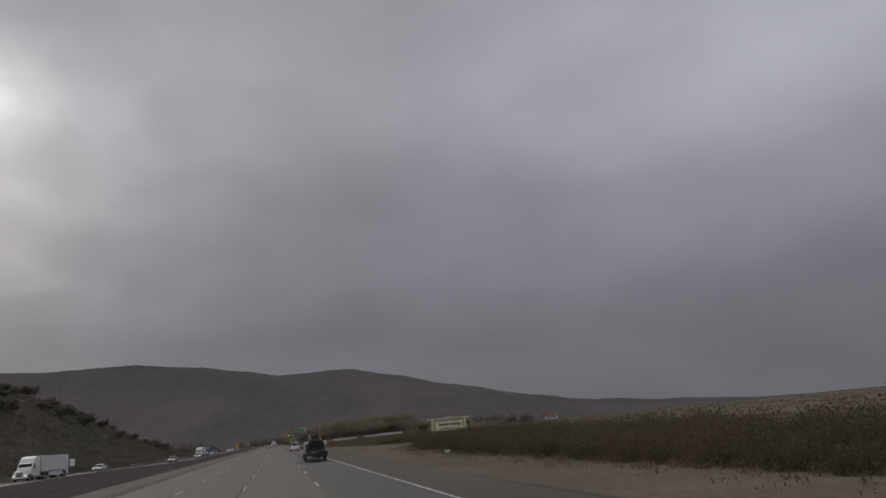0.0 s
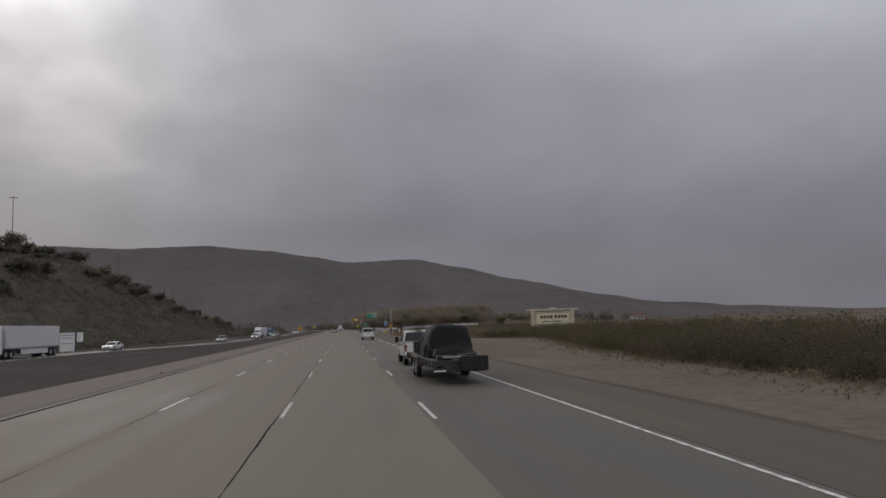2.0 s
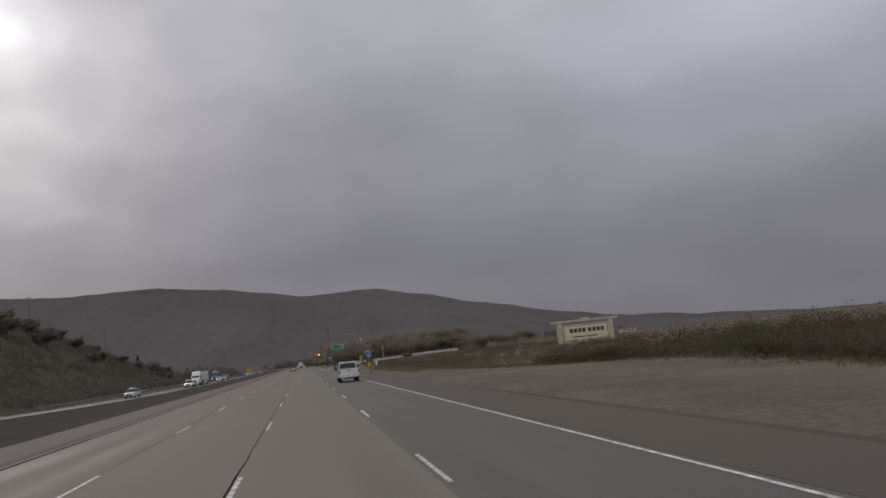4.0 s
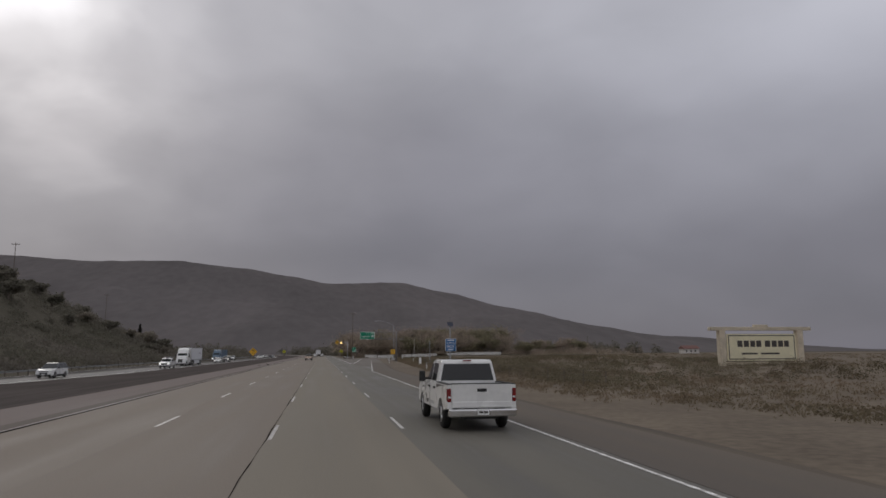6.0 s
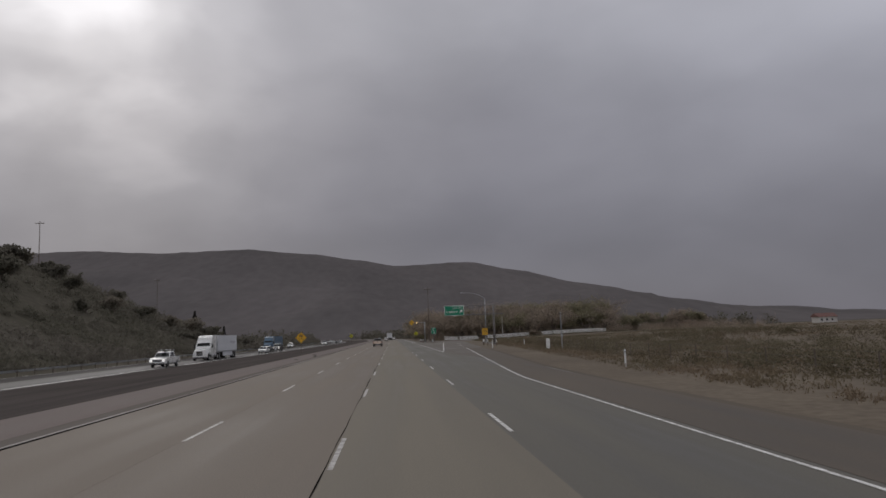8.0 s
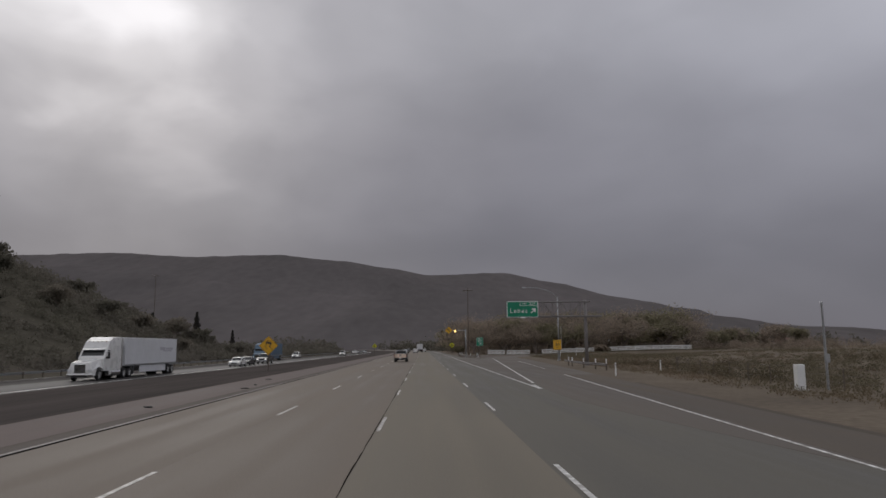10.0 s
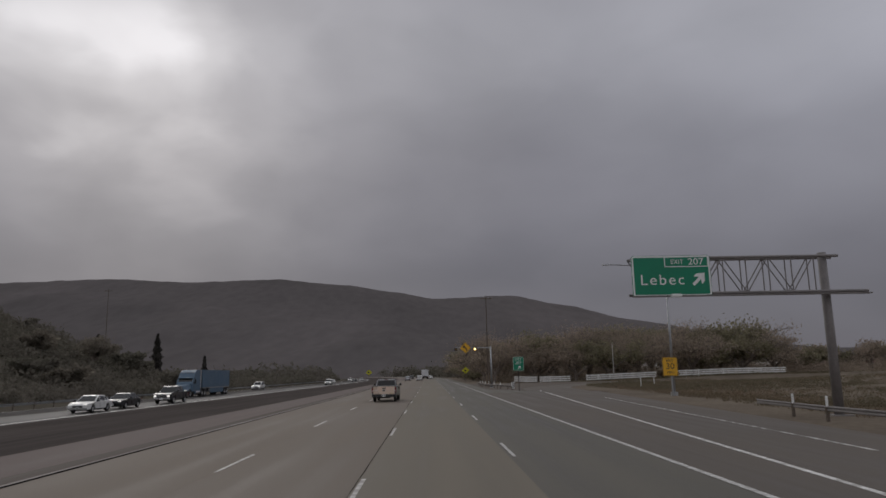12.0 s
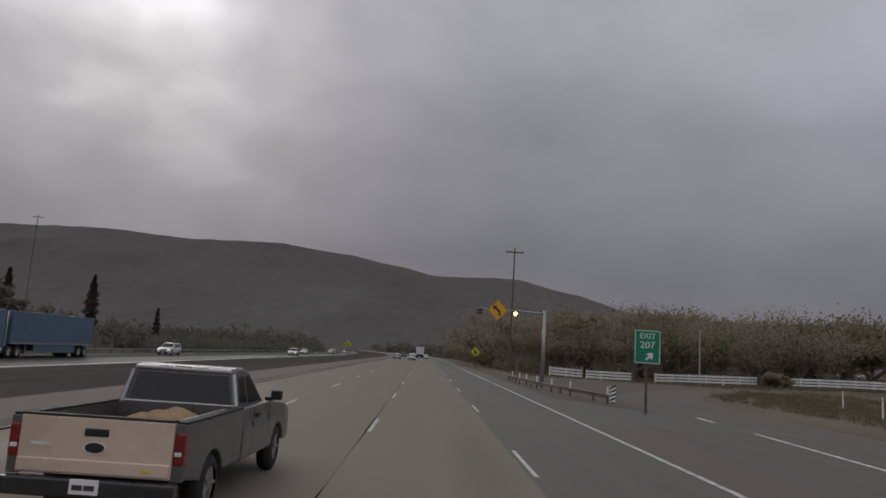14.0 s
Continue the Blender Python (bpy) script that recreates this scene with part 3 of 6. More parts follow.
ramp_ys = [384, 387, 391, 394] + list(range(398, 453, 3))
ribbon("gore_dirt", lambda y: lane_end(y) - 0.04, lambda y: max(lane_end(y) - 0.02, max(ramp_l(y) - 1.4, 7.4) + 0.04), lambda y: -0.017, ramp_ys, M_dirty, road, thick=0.1)
ribbon("ramp_shoulder", lambda y: ramp_r(y) + 1.86, lambda y: ramp_r(y) + 4.4, lambda y: (lambda k: -0.016 - 0.08 * k), ramp_ys, M_dirt, road, thick=0.02)
ribbon("right_shoulder", lambda y: max(XS, ramp_r(y)) + 0.22 + 0.06 * noise.noise((1.0, y * 0.2, 0.0)), lambda y: max(8.3, ramp_r(y) + 2.5) - 0.02, lambda y: 0.003, steps(-150, 312, [(9e9, 2)]), M_dirty, road, thick=0.004)
ribbon("dirty_edge", lambda y: max(8.28, ramp_r(y) + 2.48), lambda y: max(8.28, ramp_r(y) + 2.48) + 0.5 + 0.3 * noise.noise((0.0, y * 0.1, 0.0)), lambda y: -0.03, steps(-150, 300, [(9e9, 2)]), M_edge, road)
median = ribbon("median", lambda y: ONC_A + 0.05 + swing(y) + bend(y), lambda y: -13.35 + bend(y),
                lambda y: (lambda k: onc_z(y) + (0.0 - onc_z(y) - 0.02) * smooth01(k)), steps(-20, 1150, [(9e9, 10)]), M_median, None, cols=6)
tagged(median, "dark asphalt median sloping down between the carriageways", "median", kind="structure")
onc = thing("oncoming_road", "wet glistening oncoming carriageway beyond the median", "road", 0, 0, kind="structure")
onc_ys = steps(-20, 1150, [(9e9, 10)])
ribbon("carriageway", lambda y: ONC_B + swing(y) + bend(y), lambda y: ONC_A + swing(y) + bend(y), onc_z, onc_ys, M_far_road, onc)
ribbon("outer_lane", lambda y: outer(y) + swing(y) + bend(y), lambda y: ONC_B - 0.004 + swing(y) + bend(y), onc_z, onc_ys, M_far_lane, onc)
ribbon("edge_line", lambda y: ONC_A - 0.80 + swing(y) + bend(y), lambda y: ONC_A - 0.60 + swing(y) + bend(y), lambda y: onc_z(y) + 0.005, onc_ys, M_paint, onc, thick=0.004)
ribbon("edge_line", lambda y: outer(y) + 0.5 + swing(y) + bend(y), lambda y: outer(y) + 0.62 + swing(y) + bend(y), lambda y: onc_z(y) + 0.005, onc_ys, M_worn, onc, thick=0.004)


def crack(x, y0, y1, seed, wide):
    """A ragged sealed crack that wanders beside a lane joint."""
    verts, faces = [], []
    n = int((y1 - y0) / 0.7)
    for k in range(n + 1):
        y = y0 + (y1 - y0) * k / n
        c = x + bend(y) + 0.035 * noise.noise((seed, y * 0.35, 0.0)) + 0.012 * noise.noise((seed, y * 1.7, 4.0))
        w = max(0.002, wide * min(0.8, 0.42 + 1.3 * noise.noise((seed, y * 0.16, 9.0)) + 0.5 * noise.noise((seed, y * 1.3, 2.0))))
        verts += [(c - w, y, 0.004), (c + w, y, 0.004)]
    for k in range(n):
        faces.append((2 * k, 2 * k + 1, 2 * k + 3, 2 * k + 2))
    return arrays("crack", verts, faces, M_seam, road)


crack(XL - 0.10, -20, 480, 3.0, 0.027)
crack(XD - 0.05, -20, 150, 8.0, 0.02)


def lines():
    """Painted lane dashes and edge lines."""
    me = None
    for x, first, gap in ((XL, 17.25, 14.388), (XR, 13.45, 14.909), (XD, 20.0, 14.513)):
        me = None
        y = first - 4 * gap
        while y < 900:
            if me is None:
                ob = part("lane_dash", box(-0.048, 0.048, 0, 3.66, 0, 0.006), M_dash if x != XR else M_paint, road)
                me = ob.data
            else:
                ob = piece("lane_dash", me, road)
            ob.location = (x + bend(y), y, 0.0)
            ob.rotation_euler = (0, 0, 0.00066 * max(0, y - 570))
            y += gap
    strip_y = steps(-150, 1150, [(9e9, 10)])
    ribbon("edge_line", lambda y: XE - 0.25 + bend(y), lambda y: XE - 0.13 + bend(y), lambda y: 0.002, strip_y, M_paint_y, road, thick=0.006)
    # the right edge line runs out along the exit; then the two legs of the gore
    ribbon("edge_line", lambda y: max(XS, ramp_r(y)) - 0.045, lambda y: max(XS, ramp_r(y)) + 0.045, lambda y: 0.008, steps(-150, 312, [(240, 10), (9e9, 6)]), M_paint, road, thick=0.006)
    ribbon("edge_line", lambda y: ramp_r(y) - 0.05, lambda y: ramp_r(y) + 0.05, lambda y: 0.008, steps(326, 366, [(9e9, 6)]), M_worn, road, thick=0.006)
    ribbon("gore_line", lambda y: XS - 0.075 + bend(y), lambda y: XS + 0.075 + bend(y), lambda y: 0.008, steps(294, 1150, [(9e9, 8)]), M_paint, road, thick=0.006)
    ribbon("gore_tip", lambda y: XS + 0.08, lambda y: max(XS + 0.15, ramp_l(y) + 0.02), lambda y: 0.006, steps(294.2, 298, [(9e9, 1.5)]), M_paint, road, thick=0.006)
    ribbon("gore_line", lambda y: ramp_l(y) - 0.02, lambda y: ramp_l(y) + 0.13, lambda y: 0.008, steps(300, 384, [(9e9, 6)]), M_paint, road, thick=0.006)
    ribbon("gore_line", lambda y: ramp_l(y) - 0.02, lambda y: ramp_l(y) + 0.16, lambda y: -0.006, steps(384.2, 391, [(9e9, 6)]), M_paint, road, thick=0.006)


lines()


# ---- signs and posts ----
def sign_post(parent, x, z0, z1, r=0.05, y=0.06, material=None, name="post"):
    return part(name, box(x - r, x + r, y - r, y + r, z0, z1, 0.008), material or M_wood, parent)


def rounded_panel(w, h, r, y0, y1):
    """An upright plate with rounded corners, centred on the origin."""
    pts = []
    for cxx, cz, a0 in ((w / 2 - r, h / 2 - r, 0), (-w / 2 + r, h / 2 - r, 90), (-w / 2 + r, -h / 2 + r, 180), (w / 2 - r, -h / 2 + r, 270)):
        for k in range(5):
            a = radians(a0 + k * 22.5)
            pts.append((cxx + r * math.cos(a), cz + r * math.sin(a)))
    b = bmesh.new()
    f = [b.verts.new((x, y0, z)) for x, z in pts]
    g = [b.verts.new((x, y1, z)) for x, z in pts]
    b.faces.new(f)
    b.faces.new(g[::-1])
    for i in range(len(pts)):
        j = (i + 1) % len(pts)
        b.faces.new((f[j], f[i], g[i], g[j]))
    bmesh.ops.recalc_face_normals(b, faces=b.faces[:])
    return b


def panel(name, w, h, x, z, y, material, parent, r=0.06, depth=0.012, label=""):
    b = rounded_panel(w, h, r, y, y + depth)
    bmesh.ops.translate(b, verts=b.verts[:], vec=(x, 0, z))
    return part(name, b, material, parent, label)


def rim_line(name, w, h, x, z, y, t, material, parent, r=0.06):
    """A thin border line on a sign."""
    b = bmesh.new()
    rings = []
    for dw in (0, 2 * t):
        q = rounded_panel(w - dw, h - dw, max(0.01, r - dw / 2), y, y)
        loop = [v.co.copy() for v in list(q.verts)[:20]]
        q.free()
        rings.append([b.verts.new((c.x + x, y, c.z + z)) for c in loop])
    for i in range(20):
        j = (i + 1) % 20
        b.faces.new((rings[0][i], rings[0][j], rings[1][j], rings[1][i]))
    ext = bmesh.ops.extrude_face_region(b, geom=b.faces[:])
    for v in ext["geom"]:
        if isinstance(v, bmesh.types.BMVert):
            v.co.y -= 0.004
    bmesh.ops.recalc_face_normals(b, faces=b.faces[:])
    return part(name, b, material, parent)


def arrow(size, x, z, y, material, parent, turn=45):
    """An arrow that points up, turned clockwise."""
    pts = [(-0.09, -0.5), (0.09, -0.5), (0.09, 0.08), (0.33, -0.12), (0.33, 0.14), (0, 0.5), (-0.33, 0.14), (-0.33, -0.12), (-0.09, 0.08)]
    a = radians(-turn)
    b = plate([(x + size * (u * math.cos(a) - v * math.sin(a)), y, z + size * (u * math.sin(a) + v * math.cos(a))) for u, v in pts], 0.004)
    return part("arrow", b, material, parent)


def exit_gantry():
    g = thing("overhead_exit_sign", "green overhead exit sign on a cantilever steel truss", "road sign", 18.7, 340.6, -0.35)
    x0, zb, zt = -9.4, 6.05, 7.75
    part("pole", rod((0, 0, 0), (0, 0, 7.95), 0.23, 0.19, 16), M_gantry, g, smooth=True)
    part("base_plate", box(-0.45, 0.45, -0.45, 0.45, 0, 0.3, 0.02), M_gantry, g)
    for zz in (zb, zt):
        for yy in (-0.3, 0.3):
            part("chord", rod((x0, yy, zz), (1.9 if zz == zb else 0.6, yy, zz), 0.07, seg=8), M_gantry, g)
    for k in range(8):
        xa = -0.6 - k * 1.1
        for yy in (-0.3, 0.3):
            part("upright", rod((xa, yy, zb), (xa, yy, zt), 0.03, seg=6), M_gantry, g)
            part("brace", rod((xa, yy, zb if k % 2 else zt), (xa - 1.1, yy, zt if k % 2 else zb), 0.03, seg=6), M_gantry, g)
        part("strut", rod((xa, -0.3, zb), (xa, 0.3, zb), 0.035, seg=6), M_gantry, g)
    part("walkway", box(-9.4, 1.9, -0.62, -0.32, zb - 0.16, zb - 0.1), M_gantry, g)
    cxs, cz = -7.55, 6.88
    p = panel("sign_panel", 3.75, 1.95, cxs, cz, -0.46, M_green, g, 0.14, 0.05)
    rim_line("border", 3.72, 1.92, cxs, cz, -0.465, 0.075, M_white, p, 0.13)
    rim_line("exit_tab_border", 2.1, 0.5, cxs + 0.74, cz + 0.67, -0.47, 0.04, M_white, p, 0.08)
    words("EXIT", 0.30, cxs + 0.30, -0.468, cz + 0.66, M_white, p)
    words("207", 0.44, cxs + 1.2, -0.468, cz + 0.66, M_white, p, squeeze=1.15)
    words("Lebec", 0.70, cxs - 0.45, -0.468, cz - 0.2, M_white, p, squeeze=1.08, gap=1.22)
    arrow(0.80, cxs + 1.3, cz - 0.16, -0.468, M_white, p, 45)
    part("sign_lamp", box(cxs - 0.25, cxs + 0.25, -1.0, -0.75, zb - 0.22, zb - 0.08, 0.02), M_white, g)
    return g


def gore_sign():
    g = thing("exit_number_sign", "green exit number sign on a dark steel post", "road sign", 10.1, 391.0, -0.05, 0)
    sign_post(g, 0, 0, 2.6, 0.05, 0.08, M_rust)
    p = panel("sign_panel", 1.26, 1.6, 0, 3.2, -0.02, M_green, g, 0.09, 0.02)
    rim_line("border", 1.21, 1.55, 0, 3.2, -0.024, 0.03, M_white, p, 0.08)
    words("EXIT", 0.36, 0, -0.03, 3.70, M_white, p, squeeze=1.05)
    words("207", 0.44, 0, -0.03, 3.27, M_white, p, squeeze=1.1)
    arrow(0.48, 0.1, 2.75, -0.03, M_white, p, 45)
    return g


def exit_speed_sign():
    g = thing("exit_speed_sign", "amber exit speed sign on two posts by the ramp", "road sign", 20.7, 369.4, -0.45)
    sign_post(g, 0.12, 0, 3.4, 0.06, 0.08, M_galv)
    p = panel("sign_panel", 1.32, 1.6, 0, 2.85, -0.02, M_yellow, g, 0.08, 0.02)
    rim_line("border", 1.27, 1.55, 0, 2.85, -0.024, 0.025, M_ink, p, 0.07)
    words("EXIT", 0.34, 0, -0.03, 3.36, M_ink, p)
    words("30", 0.72, 0, -0.03, 2.86, M_ink, p, squeeze=1.1)
    words("MPH", 0.30, 0, -0.03, 2.33, M_ink, p)
    return g


def diamond(parent, half, z, y, material, x=0.0):
    p = part("sign_panel", plate([(x, y, z - half), (x + half, y, z), (x, y, z + half), (x - half, y, z)], 0.02), material, parent)
    t = 0.94
    b = bmesh.new()
    o = [b.verts.new((x + dx * half * t, y - 0.005, z + dz * half * t)) for dx, dz in ((0, -1), (1, 0), (0, 1), (-1, 0))]
    i = [b.verts.new((x + dx * half * (t - 0.035), y - 0.005, z + dz * half * (t - 0.035))) for dx, dz in ((0, -1), (1, 0), (0, 1), (-1, 0))]
    for k in range(4):
        b.faces.new((o[k], o[(k + 1) % 4], i[(k + 1) % 4], i[k]))
    part("border", b, M_ink, p)
    return p


def skid_sign():
    g = thing("slippery_road_sign", "amber slippery road warning diamond in the median", "road sign", -16.4, 330.1, -0.2)
    sign_post(g, 0, 0, 3.0, 0.045, 0.06, M_wood)
    p = diamond(g, 0.98, 2.72, 0.0, M_yellow)
    # a car seen from behind, tilted, above its two skid marks
    tilt = Matrix.Translation((0, 0, 2.98)) @ Matrix.Rotation(radians(14), 4, "Y")
    for pts in (((-0.30, -0.07), (0.30, -0.07), (0.30, 0.08), (-0.30, 0.08)), ((-0.24, 0.085), (0.24, 0.085), (0.17, 0.13), (-0.17, 0.13)), ((-0.2, 0.22), (0.2, 0.22), (0.16, 0.27), (-0.16, 0.27)),
                ((-0.24, 0.085), (-0.19, 0.085), (-0.13, 0.25), (-0.18, 0.25)), ((0.19, 0.085), (0.24, 0.085), (0.18, 0.25), (0.13, 0.25)),
                ((-0.28, -0.17), (-0.17, -0.17), (-0.17, -0.075), (-0.28, -0.075)), ((0.17, -0.17), (0.28, -0.17), (0.28, -0.075), (0.17, -0.075))):
        part("car_symbol", plate([tuple(tilt @ Vector((u, -0.012, w))) for u, w in pts], 0.006), M_ink, p)
    for s in (-0.22, 0.22):
        b = bmesh.new()
        prev = None
        for k in range(15):
            zz = 2.74 - k * 0.036
            xx = s - 0.13 * math.sin(k * 0.46) + s * 0.012 * k
            a, c = b.verts.new((xx - 0.035, -0.01, zz)), b.verts.new((xx + 0.035, -0.01, zz))
            if prev:
                b.faces.new((prev[0], prev[1], c, a))
            prev = (a, c)
        part("skid_mark", b, M_ink, p)
    return g


def beacon_mast():
    g = thing("flashing_beacon_mast", "galvanised mast arm with a curve warning diamond and two beacons", "warning sign", 8.8, 413.0, -0.05)
    part("pole", rod((0, 0, 0), (0, 0, 6.1), 0.16, 0.11, 14), M_galv, g, smooth=True)
    part("base_plate", box(-0.3, 0.3, -0.3, 0.3, 0, 0.12, 0.02), M_galv, g)
    b = rod((0, 0, 5.85), (-2.4, 0, 5.95), 0.08, 0.065, 10)
    rod((-2.4, 0, 5.95), (-5.3, 0, 5.97), 0.065, 0.05, 10, b)
    part("arm", b, M_galv, g, smooth=True)
    p = diamond(g, 0.82, 5.9, -0.14, M_yellow, -3.75)
    part("arrow", plate([(-3.66, -0.15, 5.48), (-3.52, -0.15, 5.48), (-3.52, -0.15, 5.82), (-3.86, -0.15, 6.14), (-3.76, -0.15, 6.26),
                         (-4.14, -0.15, 6.22), (-4.08, -0.15, 5.88), (-3.97, -0.15, 6.0), (-3.66, -0.15, 5.7)], 0.006), M_ink, p)
    for s, lit in ((-5.2, False), (-2.35, True)):
        h = part("beacon", box(s - 0.2, s + 0.2, -0.2, 0.1, 5.5, 5.92, 0.03), M_black, g)
        part("lens", rod((s, -0.235, 5.71), (s, -0.19, 5.71), 0.15, 0.15, 18), M_amber if lit else M_amber_off, h)
        part("visor", prism([(-0.42, 5.89), (-0.2, 5.91), (-0.2, 5.87), (-0.4, 5.86)], s - 0.17, s + 0.17), M_black, h)
    return g


def call_box():
    g = thing("call_box", "yellow emergency call box on a pole under a blue sign", "call box", 8.75, 207.7, -0.1)
    part("pole", rod((0, 0, 0), (0, 0, 4.3), 0.05, 0.045, 10), M_galv, g)
    p = panel("sign_panel", 0.80, 0.92, 0.03, 2.82, -0.08, M_blue, g, 0.05, 0.015)
    rim_line("border", 0.79, 0.91, 0.03, 2.82, -0.083, 0.025, M_white, p, 0.05)
    words("CALL", 0.24, 0.03, -0.088, 2.95, M_white, p, squeeze=1.1)
    words("BOX", 0.24, 0.03, -0.088, 2.70, M_white, p, squeeze=1.1)
    for zz, w in ((3.16, 0.5), (2.5, 0.4)):
        part("small_print", box(0.03 - w / 2, 0.03 + w / 2, -0.09, -0.083, zz - 0.03, zz + 0.03), M_white, p)
    b = part("housing", box(-0.2, 0.2, -0.2, 0.05, 1.02, 1.5, 0.03), M_boxyel, g, "yellow enamelled housing")
    part("door", box(-0.15, 0.15, -0.215, -0.2, 1.07, 1.45, 0.004), M_boxyel, b)
    part("handset_symbol", box(-0.05, 0.05, -0.222, -0.216, 1.2, 1.34), M_ink, b)
    part("solar_panel", plate([(-0.2, -0.2, 4.2), (0.2, -0.2, 4.2), (0.2, 0.1, 4.5), (-0.2, 0.1, 4.5)], 0.03), M_solar, g)
    part("antenna", rod((0, 0, 4.3), (0, 0, 4.9), 0.012, seg=6), M_black, g)
    m = thing("marker_post", "slim dark roadside marker post in the verge", "marker post", 8.95, 208.6, -0.1)
    part("post", box(-0.04, 0.04, -0.03, 0.03, 0, 0.85, 0.006), M_rust, m)
    part("reflector", box(-0.03, 0.03, -0.036, -0.03, 0.65, 0.78), M_white, m)


def billboard():
    z = land(56, 240) - 1.0
    g = thing("ranch_billboard", "large cream roadside board in a sandy timber gateway frame", "billboard", 55.5, 240, z, 0)
    for s in (-5.6, 5.4):
        part("leg", box(s - 0.42, s + 0.42, -0.4, 0.4, 0, 5.3, 0.06), M_beam, g)
        part("footing", box(s - 0.65, s + 0.65, -0.6, 0.6, 0, 0.8, 0.08), M_beam, g)
    part("top_beam", box(-7.2, 7.0, -0.4, 0.4, 5.3, 5.75, 0.06), M_beam, g)
    part("cap", box(-0.9, 0.9, -0.35, 0.35, 5.75, 6.05, 0.05), M_beam, g)
    part("lower_beam", box(-5.15, 4.95, -0.2, 0.2, 0.95, 1.3, 0.03), M_beam, g)
    p = panel("board", 9.7, 3.4, -0.1, 3.15, -0.28, M_cream, g, 0.1, 0.2)
    rim_line("border", 9.4, 3.1, -0.1, 3.15, -0.285, 0.12, M_ink, p, 0.08)
    for zz, h, items in ((3.6, 0.8, ((-3.2, 0.7), (-2.3, 0.7), (-1.4, 0.65), (-0.55, 0.7), (0.7, 0.75), (1.65, 0.7), (2.55, 0.7), (3.4, 0.65))), (2.35, 0.22, ((-1.9, 2.2), (1.0, 2.6)))):
        for xc, w in items:
            part("lettering_bar", box(xc - w / 2, xc + w / 2, -0.295, -0.282, zz - h / 2, zz + h / 2), M_ink, p)


def left_boards():
    z = land(-45.6, 182) - 0.05
    g = thing("roadside_board", "large white information board with side wings on dark posts", "road sign", -45.6, 182, z)
    for s in (-1.35, 1.35):
        sign_post(g, s, 0, 3.45, 0.1, -0.1, M_rust)
    p = panel("board", 2.62, 3.1, 0, 1.85, 0.02, M_white, g, 0.04, 0.03)
    for s in (-1.95, 1.95):
        panel("wing_board", 1.0, 1.55, s, 2.6, 0.02, M_white, g, 0.03, 0.03)
    part("cap_rail", box(-2.45, 2.45, 0.0, 0.1, 3.4, 3.5, 0.01), M_rust, g)
    for zz, w in ((2.95, 1.9), (2.5, 1.5), (1.6, 1.7)):
        part("lettering_bar", box(-w / 2, w / 2, 0.008, 0.018, zz - 0.07, zz + 0.07), M_galv, p)
    q = thing("small_post_sign", "small white sign plate on a pale post", "road sign", -48.6, 178, land(-48.6, 178) - 0.05)
    sign_post(q, 0, 0, 4.1, 0.09, 0.1, M_wall)
    panel("plate", 1.35, 0.75, 0, 3.85, 0, M_white, q, 0.04, 0.02)


def utility_pole(x, y, top, lean=0.0):
    z = land(x, y) - 0.2
    h = top - z
    g = thing("utility_pole", "weathered wooden utility pole with a crossarm", "utility pole", x, y, z, group="utility poles")
    part("pole", rod((0, 0, 0), (lean, 0, h), 0.15, 0.1, 10), M_wood, g)
    zz = h - 0.7
    a = part("crossarm", box(-1.5, 1.5, -0.09, 0.09, zz - 0.1, zz + 0.1, 0.01), M_wood, g)
    for s in (-1.3, -0.5, 0.5, 1.3):
        part("insulator", rod((s, 0, zz + 0.1), (s, 0, zz + 0.32), 0.06, 0.04, 8), M_wall, a)


def street_lamp(x, y, h, reach):
    g = thing("street_lamp", "tall galvanised street lamp with a curved arm over the ramp", "street lamp", x, y, land(x, y) - 0.05)
    part("pole", rod((0, 0, 0), (0, 0, h), 0.14, 0.08, 12), M_galv, g, smooth=True)
    part("base", box(-0.25, 0.25, -0.25, 0.25, 0, 0.35, 0.03), M_galv, g)
    b = None
    pts = [(0, 0, h), (-0.8, 0, h + 0.62), (-1.9, 0, h + 1.12), (-3.2, 0, h + 1.42), (-reach, 0, h + 1.5)]
    for p, q in zip(pts, pts[1:]):
        b = rod(p, q, 0.055, 0.05, 8, b)
    part("arm", b, M_galv, g, smooth=True)
    part("lantern", prism([(-0.14, h + 1.42), (0.14, h + 1.42), (0.1, h + 1.56), (-0.1, h + 1.56)], -reach - 0.65, -reach, bevel=0.02), M_galv, g)


